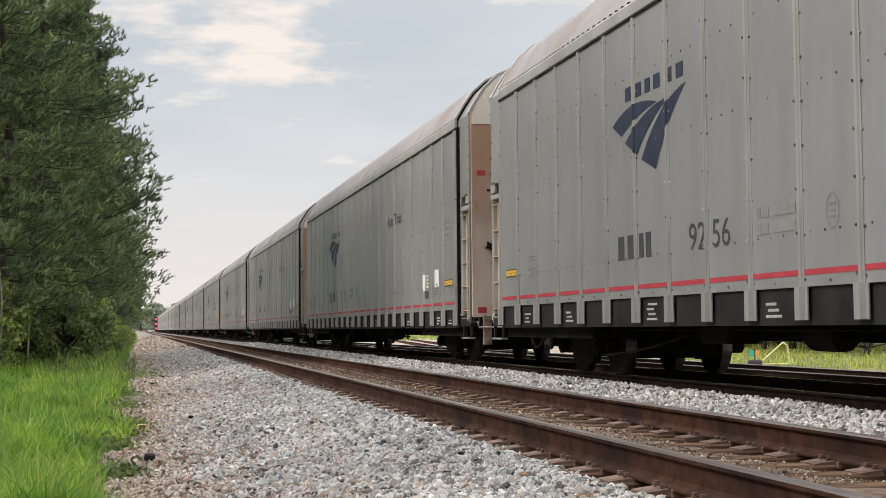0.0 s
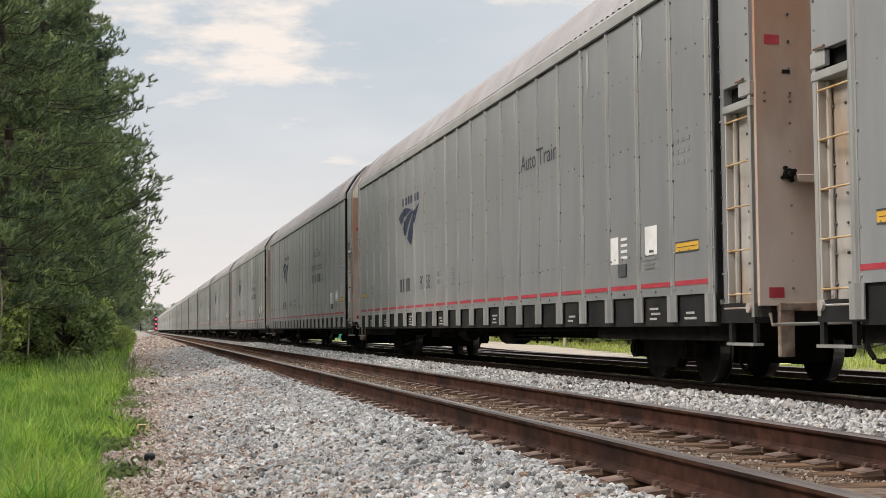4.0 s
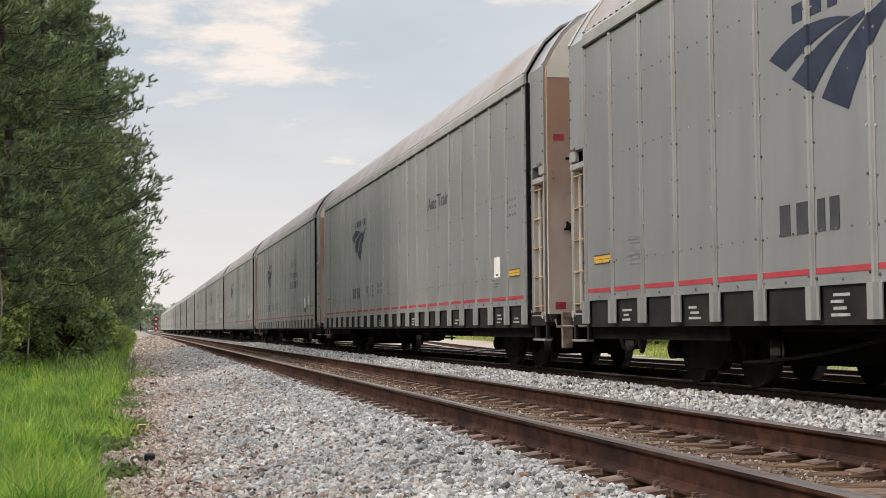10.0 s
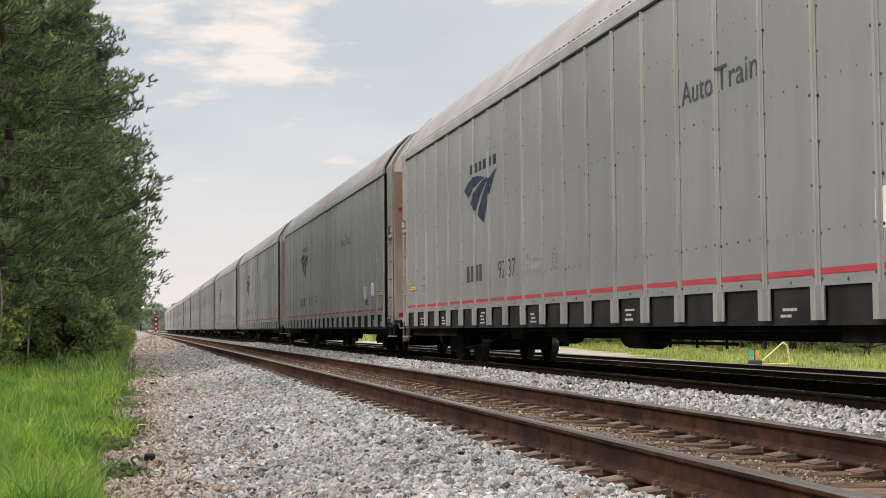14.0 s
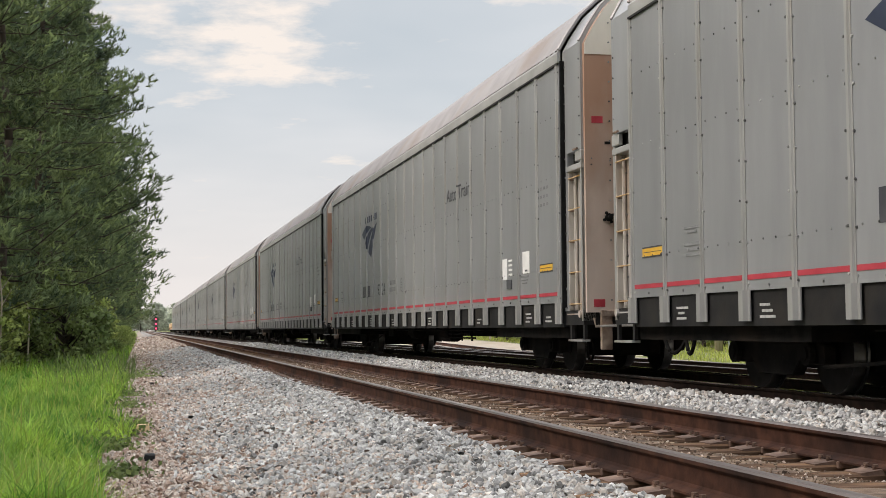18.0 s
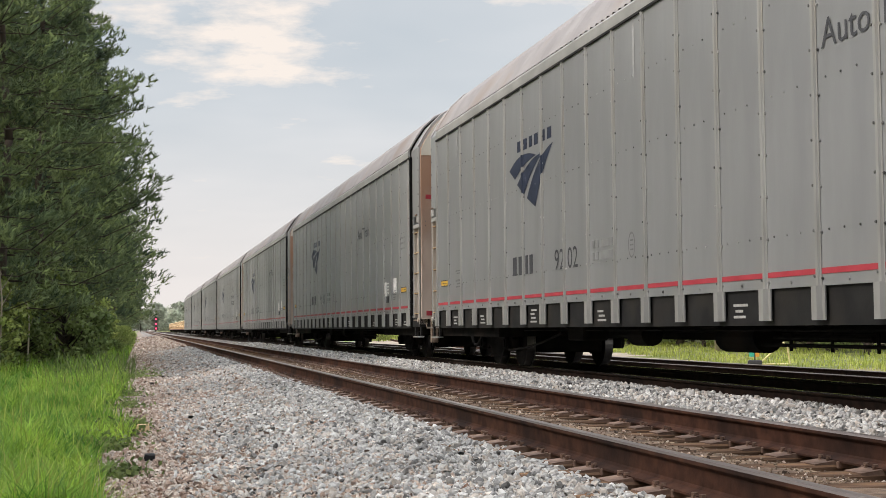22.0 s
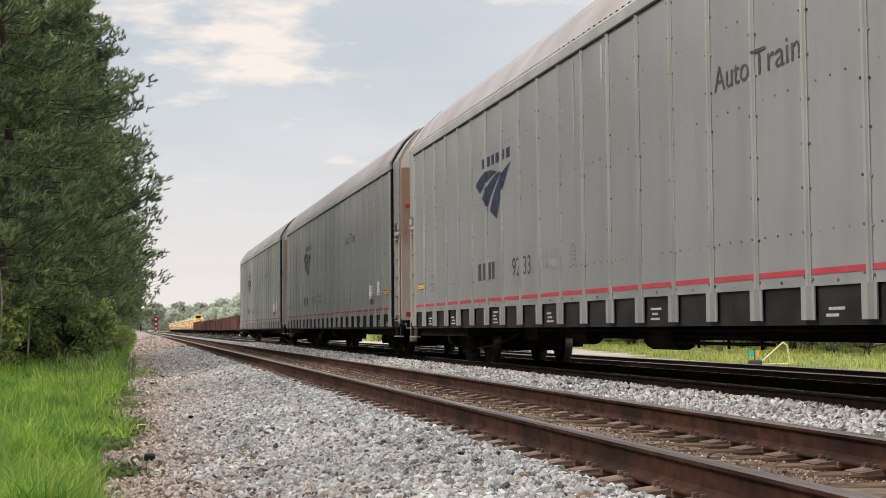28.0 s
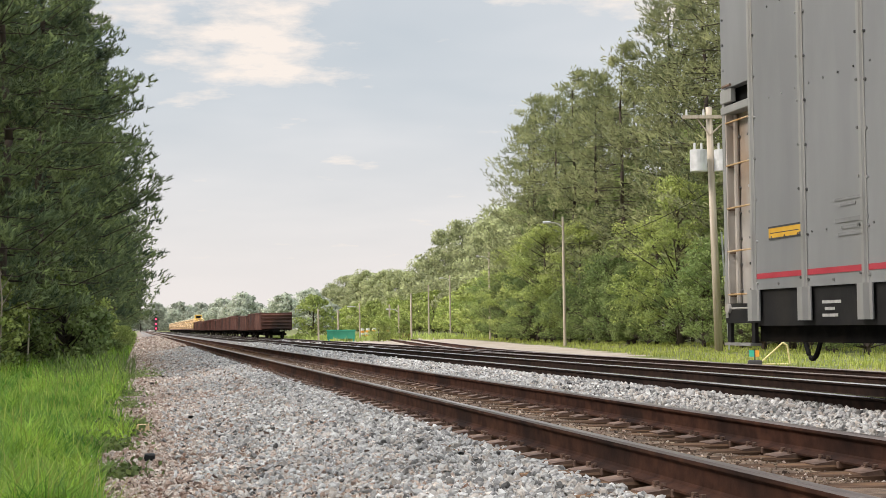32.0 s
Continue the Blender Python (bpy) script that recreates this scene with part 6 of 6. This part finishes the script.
# ---------------------------------------------------------------- loose stones and grass
def chunk(worn):
    """A rough lump of stone, to be knocked out of shape."""
    bm = bmesh.new()
    if worn:
        bmesh.ops.create_icosphere(bm, subdivisions=1, radius=1.0)
    else:
        bmesh.ops.create_cube(bm, size=1.4)
        bmesh.ops.triangulate(bm, faces=bm.faces)
    v = np.array([p.co[:] for p in bm.verts])
    f = np.array([[q.index for q in g.verts] for g in bm.faces])
    bm.free()
    return v, f


def stones(name, label, xr, yr, count, size, material, power=1.0, lift=0.35, lean=1.0, worn=False):
    """Angular stones lying on the ground sheet, denser towards the near end."""
    v0, f0 = chunk(worn)
    u = rng.uniform(0, 1, count) ** power
    y = yr[0] + (yr[1] - yr[0]) * u
    x = xr[0] + (xr[1] - xr[0]) * rng.uniform(0, 1, count) ** lean
    s = size * np.clip(rng.lognormal(-0.05, 0.38, count), 0.4, 2.0) * (1 + 0.012 * (y - yr[0]))
    z = np.interp(x, [p[0] for p in PROFILE], [p[1] for p in PROFILE]) + s * lift + rng.uniform(-0.5, 0.7, count) * s
    k = len(v0)
    jig = 1 + rng.uniform(-0.40, 0.26, (count, k, 3))
    sc = rng.uniform(0.7, 1.2, (count, 1, 3)) * np.array([1.15, 0.9, 0.62])
    q = rng.normal(0, 1, (count, 4))
    q /= np.linalg.norm(q, axis=1, keepdims=True)
    w, a, b, c = q.T
    R = np.stack([np.stack([1 - 2 * (b * b + c * c), 2 * (a * b - c * w), 2 * (a * c + b * w)], -1),
                  np.stack([2 * (a * b + c * w), 1 - 2 * (a * a + c * c), 2 * (b * c - a * w)], -1),
                  np.stack([2 * (a * c - b * w), 2 * (b * c + a * w), 1 - 2 * (a * a + b * b)], -1)], 1)
    p = v0[None] * jig * sc * s[:, None, None]
    p = np.einsum("nij,nkj->nki", R, p) + np.stack([x, y, z], 1)[:, None, :]
    f = f0[None] + (np.arange(count) * k)[:, None, None]
    # the undersides lie in the bed and are left out
    flat = p.reshape(-1, 3)
    f = f.reshape(-1, 3)
    nz = np.cross(flat[f[:, 1]] - flat[f[:, 0]], flat[f[:, 2]] - flat[f[:, 0]])
    f = f[nz[:, 2] > -0.4 * np.linalg.norm(nz, axis=1)]
    ob = new(name, soup(name, p.reshape(-1, 3), f.reshape(-1, 3), material))
    return tagged(ob, label, "gravel", kind="stuff")


def blades(name, label, xr, yr, count, length, width, material, power=1.0, lean=0.35, clump=0.0, edge=None, beyond=False):
    u = rng.uniform(0, 1, count) ** power
    y = yr[0] + (yr[1] - yr[0]) * u
    x = rng.uniform(xr[0], xr[1], count)
    if clump:
        keep = np.array([noise.noise(Vector((a * 0.9, b * 0.45, 3.0))) for a, b in zip(x, y)]) + rng.normal(0, 0.25, count) > -clump
        x, y = x[keep], y[keep]
    if edge:
        lim = np.array([edge(b) for b in y]) + rng.normal(0, 0.05, len(y))
        keep = x > lim + 0.3 * np.abs(rng.normal(0, 1, len(y))) if beyond else x < lim
        x, y = x[keep], y[keep]
    n = len(x)
    z = np.interp(x, [p[0] for p in PROFILE], [p[1] for p in PROFILE])
    h = length * rng.uniform(0.45, 1.25, n)
    h *= np.clip(1.0 + 0.9 * np.array([noise.noise(Vector((a * 1.6, b * 0.8, 9.0))) for a, b in zip(x, y)]), 0.45, 1.8)
    az = rng.uniform(0, 2 * np.pi, n)
    out = np.stack([np.cos(az), np.sin(az), np.zeros(n)], 1)
    side = np.stack([-np.sin(az), np.cos(az), np.zeros(n)], 1) * (width * (1 + 0.02 * y))[:, None]
    base = np.stack([x, y, z - 0.01], 1)
    ln = (lean * rng.uniform(0.2, 1.5, n))[:, None]
    mid = base + out * ln * 0.35 * h[:, None] + np.array([0, 0, 1]) * (0.6 * h)[:, None]
    tip = base + out * ln * 1.0 * h[:, None] + np.array([0, 0, 1]) * (0.95 * h)[:, None]
    v = np.stack([base - side, base + side, mid + side * 0.7, mid - side * 0.7, tip], 1).reshape(-1, 3)
    i = (np.arange(n) * 5)[:, None]
    f = np.concatenate([i + np.array([[0, 1, 2]]), i + np.array([[0, 2, 3]]), i + np.array([[3, 2, 4]])], 0)
    ob = new(name, soup(name, v, f, material))
    return tagged(ob, label, "grass", kind="stuff")


rng = np.random.default_rng(99)
stones("ballast_stones", "pale grey crushed stone ballast beside the near rail", (0.2, 2.56), (6.5, 13), 33000, 0.0175, M["stone"], 1.1, lean=0.52, worn=True)
stones("ballast_stones", "pale grey crushed stone ballast beside the near rail", (0.2, 2.56), (13, 19), 26000, 0.0180, M["stone"], 1.1, lean=0.52)
stones("ballast_stones", "pale grey crushed stone ballast beside the near rail", (0.3, 2.56), (19, 70), 60000, 0.0172, M["stone"], 1.9, lean=0.55)
stones("ballast_stones", "pale grey crushed stone ballast between the tracks", (4.42, 6.85), (8, 16), 19000, 0.0195, M["stone"], 1.1, worn=True)
stones("ballast_stones", "pale grey crushed stone ballast between the tracks", (4.42, 6.85), (16, 26), 22000, 0.0190, M["stone"], 1.1)
stones("ballast_stones", "pale grey crushed stone ballast between the tracks", (4.42, 6.85), (26, 80), 38000, 0.0205, M["stone"], 1.6)
stones("ballast_stones", "grey crushed stone ballast beyond the main track", (8.8, 10.2), (20, 90), 4000, 0.05, M["stone"], 1.4)
stones("path_stones", "pinkish brown small stones on the gravel path", (-0.6, 1.9), (7.5, 22), 56000, 0.0135, M["pebble"], 1.3, lean=1.15)
stones("path_stones", "pinkish brown small stones on the gravel path", (-0.6, 1.9), (22, 80), 32000, 0.0175, M["pebble"], 1.9, lean=1.15)
stones("path_stones", "brownish stones on the far gravel path", (-0.6, 2.6), (78, 190), 10000, 0.035, M["pebble"], 1.7)
stones("track_stones", "brown fines and broken stone between the rails", (2.75, 4.25), (7, 34), 9000, 0.0075, M["dirt"], 1.3)
stones("track_stones", "scattered pale stones between the rails", (2.80, 4.2), (7, 34), 1500, 0.0095, M["pebble"], 1.3)


def verge(y):
    """The wavering edge of the grass along the path."""
    return -0.27 + 0.34 * noise.noise(Vector((0.0, y * 0.25, 1.7))) + 0.20 * noise.noise(Vector((0.0, y * 0.9, 5.1)))


blades("grass", "bright green uncut grass on the verge", (-3.6, 0.15), (8, 36), 60000, 0.25, 0.0062, M["blade"], 1.5, lean=0.85, edge=verge)
blades("grass", "long yellow-green grass stems on the verge", (-3.6, -0.1), (8, 36), 3500, 0.36, 0.0042, M["weed"], 1.5, lean=0.7, clump=0.0, edge=verge)
blades("grass", "taller grass and weeds at the foot of the pines", (-5.0, -0.4), (32, 90), 9000, 0.42, 0.010, M["blade"], 1.3, clump=0.0, edge=verge)
blades("grass", "tall feathery dark green weeds by the verge", (-1.9, -0.1), (26, 44), 2600, 0.55, 0.006, M["leaf"], 1.0, lean=0.8, clump=-0.15)
blades("grass", "yellow-green rough grass before the wood", (16.6, 27), (28, 125), 44000, 0.15, 0.0075, M["weed"], 1.4, clump=0.12, edge=road_edge, beyond=True)
blades("grass", "weeds between the yard tracks", (15.0, 30), (112, 175), 9000, 0.42, 0.014, M["leaf_light"], 1.0, clump=-0.12)


def make_verge_bits():
    """Low leafy weeds along the grass edge, a tan block and a few dark stones on the path."""
    for (x, y, n, size) in ((-0.24, 15.2, 260, 0.16), (-0.12, 16.4, 160, 0.12), (-0.3, 13.4, 220, 0.15), (-0.22, 20.5, 180, 0.16), (0.05, 33.5, 260, 0.26), (-0.25, 24.0, 200, 0.2), (-0.15, 11.0, 160, 0.12)):
        w = thing("weed_plant", "low leafy green weed at the edge of the gravel", "plant", (x, y, ground_z(x)), group="weeds along the verge")
        n *= 2
        g = rng.normal(0, 1, (n, 3)) * np.array([size, size, size * 0.45])
        g[:, 2] = np.abs(g[:, 2]) + 0.02
        v, f, soft = leaf_arrays(g, 0.028)
        ob = new("leaves", soup("leaves", v, f, M["leaf"], soft))
        ob.parent = w
        tagged(ob, kind="stuff")
    for (x, y, s, m, label) in ((0.03, 15.7, (0.16, 0.10, 0.09), "lumber", "tan broken block lying on the gravel"), (0.09, 12.25, (0.15, 0.09, 0.055), "sill", "dark flat stone lying on the gravel"),
                                (0.62, 17.4, (0.07, 0.05, 0.05), "dark", "small dark stone lying on the gravel"), (0.25, 29, (0.22, 0.06, 0.05), "bark", "dark stick lying on the gravel"),
                                (0.45, 24, (0.14, 0.05, 0.04), "bark", "dark stick lying on the gravel"), (0.55, 33, (0.25, 0.07, 0.05), "bark", "dark stick lying on the gravel")):
        bm = bmesh.new()
        bm_box(bm, -s[0] / 2, s[0] / 2, -s[1] / 2, s[1] / 2, 0, s[2], 0.2 * min(s))
        for q in bm.verts:
            q.co += Vector((random.uniform(-1, 1), random.uniform(-1, 1), random.uniform(-1, 1))) * 0.12 * min(s)
        ob = new("loose_block" if m == "lumber" else "loose_stone" if m in ("dark", "sill") else "stick", mesh_of("loose_stone", bm, M[m]))
        ob.matrix_basis = pose(x, y, ground_z(x) + 0.012, 0, 0, random.uniform(0, 180))
        tagged(ob, label, "stone" if m != "bark" else "stick")


make_verge_bits()


# ---------------------------------------------------------------- motion
def motions():
    """The train runs towards and past the camera, gaining a little; its wheels turn."""
    times = [float(i) for i in range(33)]
    for k, car in enumerate(CARS):
        walk(car, [(t, pose(X2, car_place(k, t), TOP2)) for t in times])
    spun = {}
    for car in CARS:
        for ob in car.children_recursive:
            if not ob.name.startswith("wheelset"):
                continue
            key = round(ob.location.y, 2)
            if key not in spun:
                rows = []
                for i in range(0, 32 * FPS + 1):
                    t = i / FPS
                    turn = (car_place(0, 0) - car_place(0, t)) / 0.42
                    rows.append((t, pose(0, key, 0.42, math.degrees(turn))))
                walk(ob, rows)
                spun[key] = ob.animation_data
            else:
                ob.rotation_mode = "QUATERNION"
                d = ob.animation_data_create()
                d.action = spun[key].action
                d.action_slot = spun[key].action_slot


motions()
